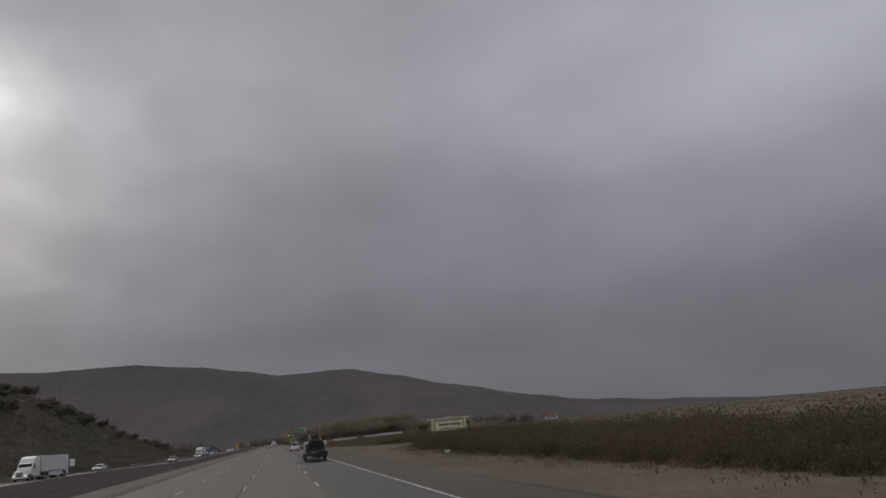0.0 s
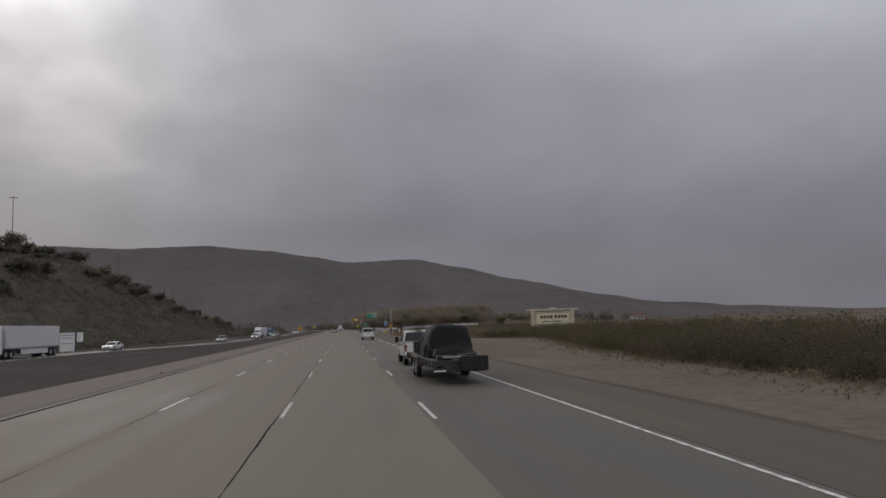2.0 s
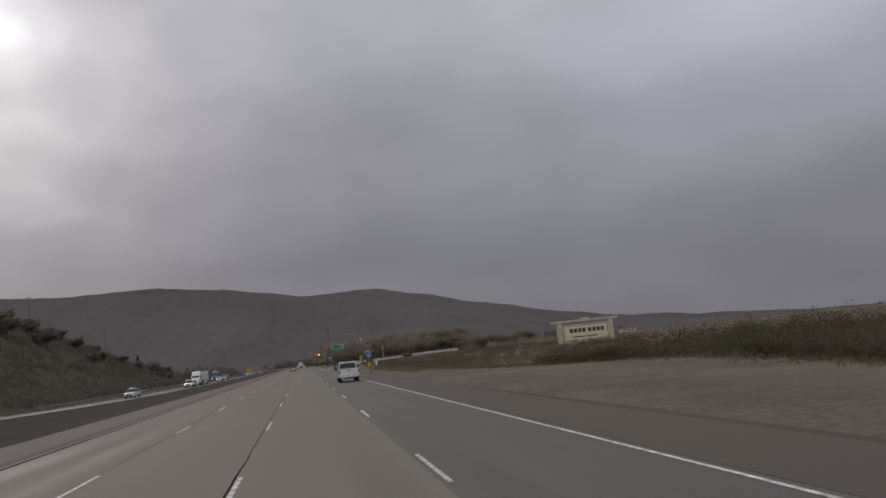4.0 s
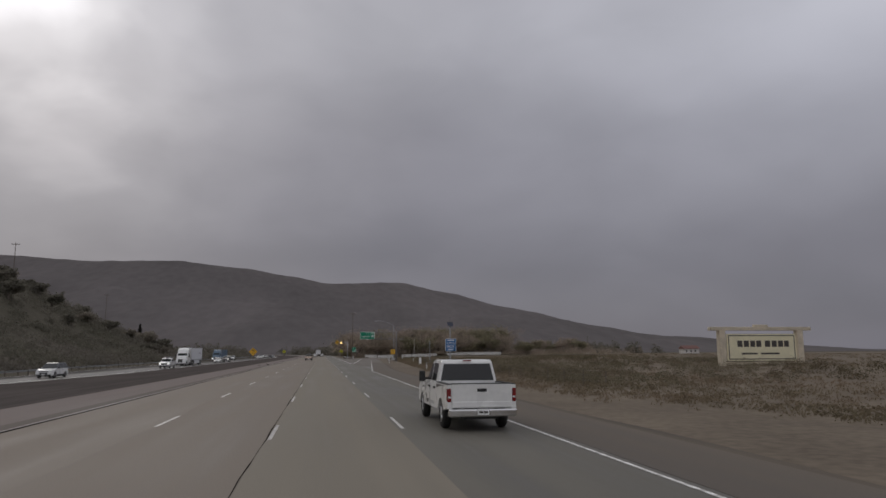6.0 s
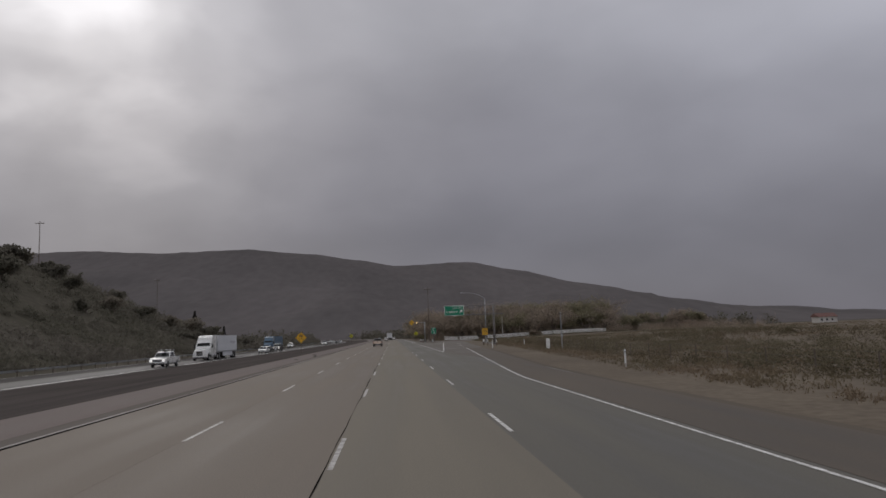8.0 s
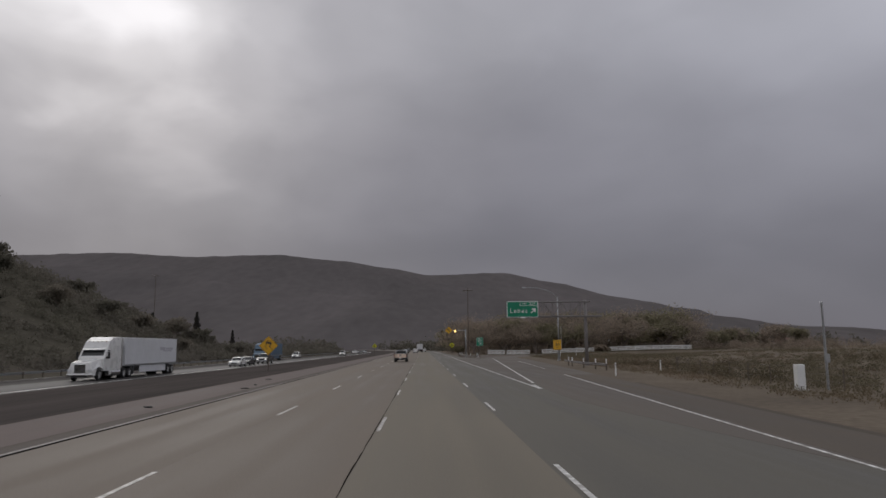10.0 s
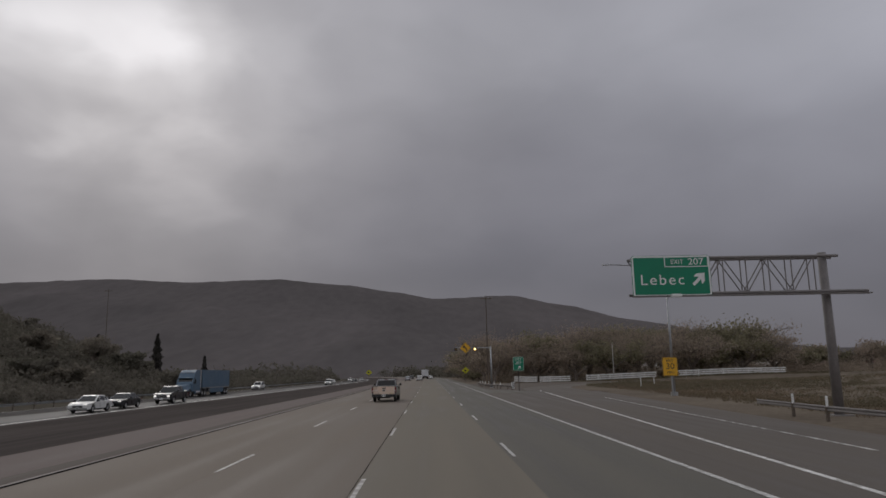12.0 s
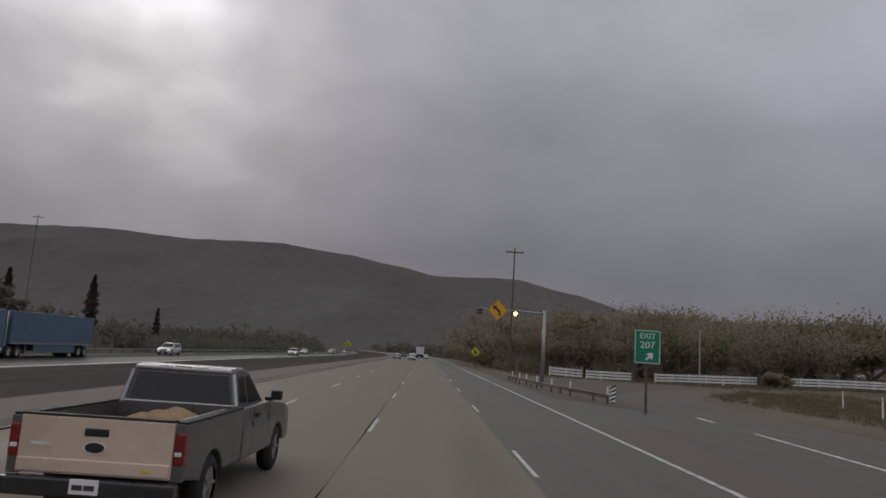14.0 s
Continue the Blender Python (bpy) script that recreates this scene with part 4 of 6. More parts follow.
def guardrail(name, label, pts, z=0.0, white_posts=True, spacing=1.9, rail=None, every=1):
    """A corrugated steel rail on posts along a line of points."""
    g = thing(name, label, "guardrail", 0, 0, 0)
    prof = [(0.0, 0.40), (0.04, 0.43), (0.04, 0.47), (0.0, 0.50), (0.0, 0.53), (0.04, 0.56), (0.04, 0.60), (0.0, 0.63)]
    verts, faces = [], []
    n = len(prof)
    d0 = [Vector((b[0] - a[0], b[1] - a[1], 0)).normalized() for a, b in zip(pts, pts[1:])]
    for i, (x, y) in enumerate(pts):
        d = d0[min(i, len(d0) - 1)]
        nx, ny = -d.y, d.x
        zz = z(x, y) if callable(z) else z
        verts += [(x + nx * u, y + ny * u, zz + w) for u, w in prof]
    for i in range(len(pts) - 1):
        for k in range(n - 1):
            faces.append((i * n + k, i * n + k + 1, (i + 1) * n + k + 1, (i + 1) * n + k))
    r = arrays("rail", verts, faces, rail or M_galv, g)
    md = r.modifiers.new("thick", "SOLIDIFY")
    md.thickness = 0.012
    me = me2 = None
    for a, b in zip(pts, pts[1:]):
        va, vb = Vector((*a, 0)), Vector((*b, 0))
        L = (vb - va).length
        for k in range(max(1, int(L / spacing))):
            p = va.lerp(vb, k * spacing / L)
            zz = (z(p.x, p.y) if callable(z) else z) - 0.05
            if me is None:
                o = part("post", box(-0.06, 0.06, 0.06, 0.18, 0, 0.64, 0.008), M_wood, g)
                me = o.data
                if white_posts:
                    o2 = part("delineator", box(-0.055, 0.055, 0.08, 0.1, 0.42, 1.08, 0.004), M_white, g, "white flexible delineator")
                    me2 = o2.data
                    o2.location = (p.x, p.y, zz)
            else:
                o = piece("post", me, g)
                if white_posts and k % every == 0:
                    piece("delineator", me2, g, (p.x, p.y, zz))
            o.location = (p.x, p.y, zz)
    return g


def object_marker(x, y, z):
    g = thing("object_marker", "black and white striped object marker at the rail end", "road sign", x, y, z)
    p = part("panel", box(-0.17, 0.17, 0, 0.02, 0.25, 1.1, 0.0), M_white, g)
    for k in range(4):
        zz = 0.27 + k * 0.22
        part("stripe", plate([(-0.165, -0.004, zz), (0.165, -0.004, zz + 0.16), (0.165, -0.004, zz + 0.26), (-0.165, -0.004, zz + 0.10)], 0.003), M_black, p)
    sign_post(g, 0, 0, 0.9, 0.03, 0.06, M_rust)


def ranch_fence(pts, label):
    """White post and three-rail fence."""
    g = thing("rail_fence", label, "fence", 0, 0, 0, group="ranch fence")
    post = rail = None
    for a, b in zip(pts, pts[1:]):
        va, vb = Vector((*a, 0)), Vector((*b, 0))
        L = (vb - va).length
        n = max(1, round(L / 2.6))
        ang = math.atan2(b[1] - a[1], b[0] - a[0])
        for k in range(n):
            p, q = va.lerp(vb, k / n), va.lerp(vb, (k + 1) / n)
            zp, zq = land(p.x, p.y), land(q.x, q.y)
            if post is None:
                o = part("post", box(-0.075, 0.075, -0.075, 0.075, -0.2, 1.55, 0.012), M_fence, g)
                post = o.data
            else:
                o = piece("post", post, g)
            o.location, o.rotation_euler = (p.x, p.y, zp), (0, 0, ang)
            for h in (0.5, 0.92, 1.34):
                if rail is None:
                    o = part("rail", box(0, 2.6, -0.1, -0.075, -0.13, 0.13, 0.006), M_fence, g)
                    rail = o.data
                else:
                    o = piece("rail", rail, g)
                o.location = (p.x, p.y, zp + h)
                o.rotation_euler = (0, -math.atan2(zq - zp, L / n), ang)
                o.scale = (L / n / 2.6, 1, 1)
    return g


exit_gantry()
gore_sign()
exit_speed_sign()
skid_sign()
beacon_mast()
call_box()
billboard()
left_boards()
utility_pole(-123, 340, 56.4)
utility_pole(-117.5, 449, 45.0)
utility_pole(-115, 561, 34.4)
utility_pole(-121, 318, 55.0)
utility_pole(13.0, 470, 19.8)
lp_ = thing("steel_pole", "slim pale galvanised pole in front of the ranch fence", "pole", 38.7, 458, land(38.7, 458) - 0.1)
part("pole", rod((0, 0, 0), (0, 0, 8.0), 0.10, 0.06, 10), M_wall, lp_)
part("cap", rod((0, 0, 8.0), (0, 0, 8.1), 0.08, 0.04, 10), M_galv, lp_)
part("base_plate", box(-0.2, 0.2, -0.2, 0.2, 0.05, 0.13, 0.01), M_galv, lp_)
sp_ = thing("service_pole", "slim galvanised service pole beside a white cabinet", "pole", 20.3, 293.5, land(20.3, 293.5) - 0.1)
part("pole", rod((0, 0, 0), (0, 0, 4.6), 0.07, 0.06, 10), M_galv, sp_)
part("cap", rod((0, 0, 4.6), (0, 0, 4.68), 0.085, 0.05, 10), M_galv, sp_)
part("meter", box(-0.13, 0.13, -0.17, -0.06, 1.5, 1.95, 0.02), M_galv, sp_)
street_lamp(21.0, 369.7, 10.2, 5.0)
guardrail("guardrail", "low steel guardrail with white delineators beside the ramp", [(16.4, 322.8), (16.0, 330.4), (16.2, 337), (16.9, 345)], lambda x, y: land(x, y) + 0.02, spacing=3.4, rail=M_gantry)
guardrail("guardrail", "steel guardrail with white delineators by the beacon mast", [(10.0, 397.6), (9.2, 404), (8.35, 412.4), (8.0, 420), (7.8, 430)], -0.1, spacing=2.2, rail=M_rust, every=2)
object_marker(10.1, 397.0, -0.1)
far_rail = [(outer(y) - 1.3 + swing(y) + bend(y), y) for y in range(222, 620, 12)]
guardrail("guardrail", "long steel guardrail beyond the oncoming lanes", far_rail, lambda x, y: onc_z(y), white_posts=False, spacing=3.8)
cab = thing("utility_cabinet", "white roadside utility cabinet on the verge", "cabinet", 18.3, 292.5, land(18.3, 292.5) - 0.05)
part("body", box(-0.2, 0.2, -0.2, 0.2, 0, 1.35, 0.03), M_white, cab)
part("door", box(-0.16, 0.16, -0.215, -0.2, 0.12, 1.25, 0.004), M_white, cab)
part("plinth", box(-0.34, 0.34, -0.28, 0.28, 0, 0.1, 0.01), M_wall, cab)
ranch_fence([(18.3, 463.6), (23.2, 463.4)], "short white three-rail ranch fence by the ramp")
ranch_fence([(23.8, 463.4), (30.4, 463)], "white three-rail ranch fence behind the ramp")
ranch_fence([(34.0, 463), (49.3, 463)], "white three-rail ranch fence before bare trees")
ranch_fence([(53.2, 463), (64, 462.5), (78, 463)], "long white three-rail ranch fence along the field")
for sx, sy, sz, lab, mt in ((-19.1, 529, 3.2, "lemon warning diamond in the median", M_lemon), (8.7, 486, 3.1, "pale lemon chevron diamond beside the shoulder", M_lemon)):
    sg = thing("warning_sign", lab, "road sign", sx, sy, -0.3)
    sign_post(sg, 0, 0, sz, 0.06, 0.06)
    sp = diamond(sg, 0.95, sz, 0.0, mt)
    arrow(0.8, 0, sz, -0.012, M_ink, sp, -60)
for mx_, my_, mh_ in ((14.1, 311.3, 1.0), (20.5, 320.0, 1.0), (33.4, 414.4, 1.4), (27.0, 399.6, 1.4), (12.9, 247.5, 1.0)):
    pk = thing("marker_post", "tall white roadside marker post in the grass" if mh_ > 1 else "short white roadside marker post in the dirt", "marker post", mx_, my_, -0.12, group="marker posts")
    part("post", box(-0.05, 0.05, -0.02, 0.02, 0, mh_, 0.006), M_white, pk)
    part("reflector", box(-0.035, 0.035, -0.026, -0.02, mh_ - 0.22, mh_ - 0.08), M_galv, pk)


wb = thing("meter_box", "low white utility meter box at the edge of the scrub", "utility box", 15.3, 73.1, land(15.3, 73.1) - 0.03)
part("body", box(-0.22, 0.22, -0.16, 0.16, 0, 0.34, 0.03), M_white, wb)
part("lid", box(-0.24, 0.24, -0.18, 0.18, 0.34, 0.38, 0.012), M_white, wb)


def wire_fence(pts):
    """Thin steel posts with three wires across the field."""
    g = thing("wire_fence", "thin wire fence on slim weathered posts across the field", "fence", 0, 0, 0)
    me = None
    for a, b in zip(pts, pts[1:]):
        va, vb = Vector((*a, 0)), Vector((*b, 0))
        n = max(1, round((vb - va).length / 4.2))
        for k in range(n):
            p, q = va.lerp(vb, k / n), va.lerp(vb, (k + 1) / n)
            zp, zq = land(p.x, p.y), land(q.x, q.y)
            if me is None:
                o = part("post", box(-0.028, 0.028, -0.028, 0.028, -0.2, 1.15, 0.006), M_wood, g)
                me = o.data
            else:
                o = piece("post", me, g)
            o.location = (p.x, p.y, zp)
            w = None
            for h in (0.45, 0.8, 1.12):
                w = rod((p.x, p.y, zp + h), (q.x, q.y, zq + h), 0.006, seg=4, bm=w)
            part("wire", w, M_rust, g)


wire_fence([(17.5, 200), (17.6, 228), (18.2, 262), (20.5, 300), (23.5, 324), (28, 337), (33, 349)])
for dx, dy, dr in ((-10.9, 301.2, 20), (-10.6, 297.4, 75), (-11.8, 309, 130), (-10.4, 98.5, 10), (-11.2, 285, 50)):
    db = thing("tyre_scrap", "small torn strip of black tyre on the shoulder", "debris", dx, dy, 0.0, dr, group="road debris")
    part("strip", prism([(-0.22, 0.0), (0.2, 0.0), (0.26, 0.05), (0.08, 0.035), (-0.1, 0.07), (-0.24, 0.03)], -0.06, 0.06, bevel=0.008), M_tyre, db)


def farm_house(x, y, w, d, h, rz, roof):
    g = thing("farm_building", "low pale farm building with a pitched roof", "house", x, y, land(x, y) - 0.1, rz, group="farm buildings")
    body = part("wall", box(-w / 2, w / 2, -d / 2, d / 2, 0, h), M_wall, g)
    b = bmesh.new()
    o = 0.5
    a = [b.verts.new(p) for p in ((-w / 2 - o, -d / 2 - o, h), (w / 2 + o, -d / 2 - o, h), (w / 2 + o, d / 2 + o, h), (-w / 2 - o, d / 2 + o, h), (-w / 2 - o, 0, h + d * 0.3), (w / 2 + o, 0, h + d * 0.3))]
    for f in ((0, 1, 5, 4), (2, 3, 4, 5), (0, 4, 3), (1, 2, 5), (0, 3, 2, 1)):
        b.faces.new([a[i] for i in f])
    bmesh.ops.translate(b, verts=b.verts[:], vec=(0, 0, 0.003))
    part("roof", b, roof, g)
    k = -w / 2 + 1.4
    while k < w / 2 - 1:
        wd = part("window", box(k - 0.45, k + 0.45, -d / 2 - 0.03, -d / 2 - 0.005, 1.0, 2.0, 0.0), M_glass, g)
        part("frame", box(k - 0.52, k + 0.52, -d / 2 - 0.05, -d / 2 - 0.03, 2.0, 2.07), M_white, wd)
        k += 2.6


farm_house(137, 522, 9, 6, 2.2, 10, M_red_roof)
farm_house(114.3, 547, 6, 4, 2.0, -8, M_wall)
farm_house(126, 561, 6, 4, 2.1, 5, M_wall)
farm_house(205, 530, 9, 6, 2.8, 0, M_red_roof)
farm_house(92, 600, 9, 6, 2.8, 20, M_wall)


# ---- vehicles: forward is +y, the origin on the road below the middle ----
def arch(yc, r, z0, n=9):
    """The points of a wheel arch, from back to front, along the lower edge."""
    a0 = math.asin(min(1, max(0, (z0 - 0.36) / r)))
    return [(yc + r * math.cos(math.pi - a0 - (math.pi - 2 * a0) * k / (n - 1)), 0.36 + r * math.sin(math.pi - a0 - (math.pi - 2 * a0) * k / (n - 1))) for k in range(n)]


def wheel(parent, x, y, r=0.36, w=0.25, rim=None, seg=26):
    """A tyre with a rim, on the side of x's sign."""
    s = 1 if x > 0 else -1
    b = bmesh.new()
    prof = [(0.0, r * 0.62), (0.02, r * 0.90), (0.05, r * 0.985), (w / 2, r), (w - 0.05, r * 0.985), (w - 0.02, r * 0.90), (w, r * 0.62)]
    rings = []
    for k in range(seg):
        a = 2 * math.pi * k / seg
        rings.append([b.verts.new((x - s * (w - u) + 0 * s, y + q * math.cos(a), r + q * math.sin(a))) for u, q in prof])
    for k in range(seg):
        p, q = rings[k], rings[(k + 1) % seg]
        for i in range(len(prof) - 1):
            b.faces.new((p[i], p[i + 1], q[i + 1], q[i]))
    bmesh.ops.recalc_face_normals(b, faces=b.faces[:])
    t = part("wheel", b, M_tyre, parent, "black tyre on a metal rim", smooth=True)
    rb = rod((x - s * 0.10, y, r), (x - s * 0.03, y, r), r * 0.63, r * 0.60, seg)
    rod((x - s * 0.05, y, r), (x - s * 0.005, y, r), r * 0.2, r * 0.14, 12, rb)
    part("rim", rb, rim or M_rim, t)
    sp = None
    for k in range(5):
        a = 2 * math.pi * k / 5
        sp = rod((x - s * 0.028, y + r * 0.16 * math.cos(a), r + r * 0.16 * math.sin(a)), (x - s * 0.028, y + r * 0.58 * math.cos(a), r + r * 0.58 * math.sin(a)), r * 0.075, seg=6, bm=sp)
    part("spoke", sp, rim or M_rim, t)
    return t


def side_glass(pts, hw, lean, zb, off=0.006):
    """Points (y, z) of a window laid on the leaning cabin sides; returns both sides."""
    out = []
    for s in (-1, 1):
        q = [(s * (hw - lean * (z - zb) + off), y, z) for y, z in pts]
        out.append(q if s > 0 else q[::-1])
    return out


def cabin(parent, outline, hw, lean, zb, material, windows, front=None, rear=None):
    """A cabin with leaning sides; windows are lists of (y, z)."""
    c = part("cabin", prism(outline, -hw, hw, lambda y, z: 1 - lean * (z - zb) / hw, 0.045, seg=3), material, parent, smooth=False)
    for wpts in windows:
        for q in side_glass(wpts, hw, lean, zb):
            part("side_window", plate(q, 0.01), M_glass, c)
    for name, pair in (("windscreen", front), ("rear_window", rear)):
        if pair:
            (y0, z0), (y1, z1) = pair
            n = Vector((0, z1 - z0, y0 - y1)).normalized()
            if (name == "windscreen") != (n.y > 0):
                n = -n
            q = []
            for s, (yy, zz) in ((-1, (y0, z0)), (1, (y0, z0)), (1, (y1, z1)), (-1, (y1, z1))):
                q.append((s * (hw - lean * (zz - zb) - 0.09), yy + n.y * 0.008, zz + n.z * 0.008))
            if name == "windscreen":
                q = q[::-1]
            part(name, plate(q, 0.01), M_glass, c)
    return c


def lamp_pair(name, parent, x, y, z, w, h, d, material):
    for s in (-1, 1):
        part(name, box(s * x - w / 2, s * x + w / 2, y - d / 2, y + d / 2, z - h / 2, z + h / 2, 0.015), material, parent)


def mirrors(parent, x, y, z, big=False):
    for s in (-1, 1):
        w, h = (0.2, 0.34) if big else (0.18, 0.16)
        m = part("mirror", box(s * (x + 0.16) - w / 2, s * (x + 0.16) + w / 2, y - 0.07, y + 0.05, z - h / 2, z + h / 2, 0.03), M_black, parent)
        part("mirror_arm", box(min(s * (x - 0.03), s * (x + 0.1)), max(s * (x - 0.03), s * (x + 0.1)), y - 0.03, y + 0.03, z - 0.1, z - 0.04), M_black, m)
        part("mirror_glass", box(s * (x + 0.16) - w * 0.38, s * (x + 0.16) + w * 0.38, y - 0.076, y - 0.071, z - h * 0.38, z + h * 0.38), M_glass, m)


def plate_number(parent, y, z, back=True):
    s = -1 if back else 1
    p = part("number_plate", box(-0.16, 0.16, y - 0.01, y + 0.01, z - 0.08, z + 0.08, 0.004), M_white, parent)
    ys = (y - 0.016, y - 0.011) if back else (y + 0.011, y + 0.016)
    for k in range(2):
        part("lettering_bar", box(-0.125 + k * 0.13, -0.01 + k * 0.13, ys[0], ys[1], z - 0.035, z + 0.02), M_ink, p)


def pickup(label, x, y, z=0, rz=0, side=None, gate=None, crew=True, cargo=False, stripe=False, lit=False, oval=False, big_mirrors=False, rack=False, group="vehicles on the road"):
    """A full-size pickup with an open bed."""
    side = side or M_vwhite
    gate = gate or side
    g = thing("pickup_truck", label, "pickup truck", x, y, z, rz, group=group)
    L, hw = 2.92, 0.99
    wy = (-1.78, 1.85)
    zb, zs = 0.48, 1.22
    c0 = -0.72 if crew else -0.15
    # the front: bonnet and cab sides down to the sill
    low = [(c0 - 0.3, zb)] + arch(wy[1], 0.47, zb) + [(L - 0.1, zb - 0.02), (L, 0.62), (L, 0.94), (L - 0.12, 1.05), (L - 0.5, 1.13), (1.15, zs + 0.02), (c0 - 0.3, zs)]
    body = part("body", prism(low, -hw, hw, lambda yy, zz: 1 - 0.05 * max(0, zz - 0.9) / 0.4 - 0.05 * max(0, yy - 2.4) / 0.5, 0.035, cuts=[("z", 0.9), ("z", 1.06), ("y", 2.4), ("y", 1.15), ("y", 1.85), ("y", 0.3)]), side, g)
    roof_f, roof_r = 0.45, c0 - 0.12
    top = 1.80 if oval else 1.89
    inset = 0.13 if oval else 0.05
    cab_out = [(c0 - 0.3, zs - 0.02), (1.15, zs - 0.01), (roof_f, top - 0.06), (roof_f - 0.3, top), (roof_r, top), (c0 - 0.22, top - 0.07)]
    wins = [[(0.36, zs + 0.05), (0.98, zs + 0.05), (0.42, top - 0.12), (0.36, top - 0.12)]] if not crew else []
    if crew:
        wins = [[(0.20, zs + 0.05), (1.0, zs + 0.05), (0.47, top - 0.14), (0.36, top - 0.11), (0.20, top - 0.10)], [(c0 + 0.02, zs + 0.05), (0.08, zs + 0.05), (0.08, top - 0.10), (c0 + 0.14, top - 0.11), (c0 + 0.05, top - 0.15)]]
    else:
        wins = [[(0.20, zs + 0.05), (0.98, zs + 0.05), (0.45, top - 0.13), (0.20, top - 0.12)], [(c0 - 0.12, zs + 0.08), (0.10, zs + 0.06), (0.10, top - 0.12), (c0 - 0.05, top - 0.14)]]
    cb = cabin(g, cab_out, hw - inset, 0.22, zs, side, wins, ((1.10, zs + 0.04), (roof_f + 0.03, top - 0.1)), ((c0 - 0.295, zs + 0.06), (c0 - 0.235, top - 0.12)))
    if oval:
        # Silver rods paint the wet sky sheen along the cab's rear edges.
        for s in (-1, 1):
            q = [(s * (hw - inset - 0.01 - 0.22 * (zz - zs)), yy - 0.012, zz) for yy, zz in ((c0 - 0.3, zs + 0.03), (c0 - 0.232, top - 0.09))]
            part("pillar_sheen", rod(q[0], q[1], 0.038, 0.034, 8), M_vsilver, cb, "rear pillar with its sky sheen painted silver")
        part("roof_sheen", rod((-hw + inset + 0.15, c0 - 0.235, top - 0.05), (hw - inset - 0.15, c0 - 0.235, top - 0.05), 0.036, seg=8), M_vsilver, cb)
        part("sill_sheen", rod((-hw + inset + 0.03, c0 - 0.315, zs + 0.035), (hw - inset - 0.03, c0 - 0.315, zs + 0.035), 0.02, seg=8), M_vsilver, cb)
    part("brake_light", box(-0.13, 0.13, c0 - 0.26, c0 - 0.2, top - 0.045, top - 0.01, 0.008), M_red, cb)
    for s in (-1, 1):
        if oval:
            part("roof_lamp", box(s * 0.26 - 0.1, s * 0.26 + 0.1, c0 - 0.27, c0 - 0.19, top - 0.06, top - 0.005, 0.01), M_clear, cb)
        part("door_handle", box(s * (hw - 0.005) - 0.02, s * (hw - 0.005) + 0.02, 0.28, 0.48, 1.05, 1.11, 0.008), M_black, body)
        if crew:
            part("door_handle", box(s * (hw - 0.005) - 0.02, s * (hw - 0.005) + 0.02, c0 + 0.0, c0 + 0.2, 1.05, 1.11, 0.008), M_black, body)
        for yy in (0.14 if crew else 0.1, 1.1):
            part("door_gap", box(s * (hw - 0.003) - 0.004, s * (hw - 0.003) + 0.004, yy - 0.005, yy + 0.005, 0.55, zs - 0.02), M_black, body)
    # the bed
    b0 = c0 - 0.36
    for s in (-1, 1):
        out = [(-L + 0.06, 0.62)] + arch(wy[0], 0.47, 0.52) + [(b0, 0.52), (b0, zs + 0.02), (-L + 0.06, zs + 0.02)]
        w = part("bed_side", prism(out, min(s * (hw - 0.13), s * hw), max(s * (hw - 0.13), s * hw), None, 0.02), side, g)
        part("rail_cap", box(min(s * (hw - 0.14), s * (hw + 0.004)), max(s * (hw - 0.14), s * (hw + 0.004)), -L + 0.06, b0, zs + 0.02, zs + 0.045, 0.01), M_tyre, w)
        well = part("wheel_well", prism(arch(wy[0], 0.46, 0.40) + [(wy[0] + 0.46, 0.40), (wy[0] - 0.46, 0.40)][::-1][:0] + [], min(s * 0.55, s * (hw - 0.13)), max(s * 0.55, s * (hw - 0.13))), M_black, g)
        lamp = part("tail_light", box(min(s * (hw - 0.115), s * (hw + 0.006)), max(s * (hw - 0.115), s * (hw + 0.006)), -L + 0.015, -L + 0.17, 0.78, 1.15, 0.035, seg=3), M_red, g)
        part("reversing_lens", box(min(s * (hw - 0.1), s * (hw - 0.02)), max(s * (hw - 0.1), s * (hw - 0.02)), -L + 0.008, -L + 0.05, 0.885, 0.935, 0.01), M_clear, lamp)
        part("corner_post", box(min(s * (hw - 0.145), s * hw), max(s * (hw - 0.145), s * hw), -L + 0.03, -L + 0.12, 0.6, zs + 0.02, 0.012), side, w)
    part("bed_floor", box(-hw + 0.13, hw - 0.13, -L + 0.08, b0, 0.62, 0.70), M_black, g)
    part("bulkhead", box(-hw + 0.13, hw - 0.13, b0 - 0.06, b0, 0.62, zs + 0.02), side, g)
    tg = part("tailgate", box(-hw + 0.12, hw - 0.12, -L, -L + 0.1, 0.62, zs + 0.04, 0.025, seg=3), gate, g, "silver-beige tailgate" if gate is M_vtan else "")
    part("gate_crease", prism([(-L + 0.02, 0.80), (-L - 0.022, 0.785), (-L - 0.022, 0.65), (-L + 0.02, 0.64)], -hw + 0.135, hw - 0.135, bevel=0.006), gate, tg)
    part("gate_cap", box(-hw + 0.12, hw - 0.12, -L - 0.006, -L + 0.11, zs + 0.035, zs + 0.06, 0.01), M_tyre, tg)
    part("gate_handle", box(-0.14, 0.14, -L - 0.012, -L + 0.02, 1.05, 1.14, 0.02), M_black, tg)
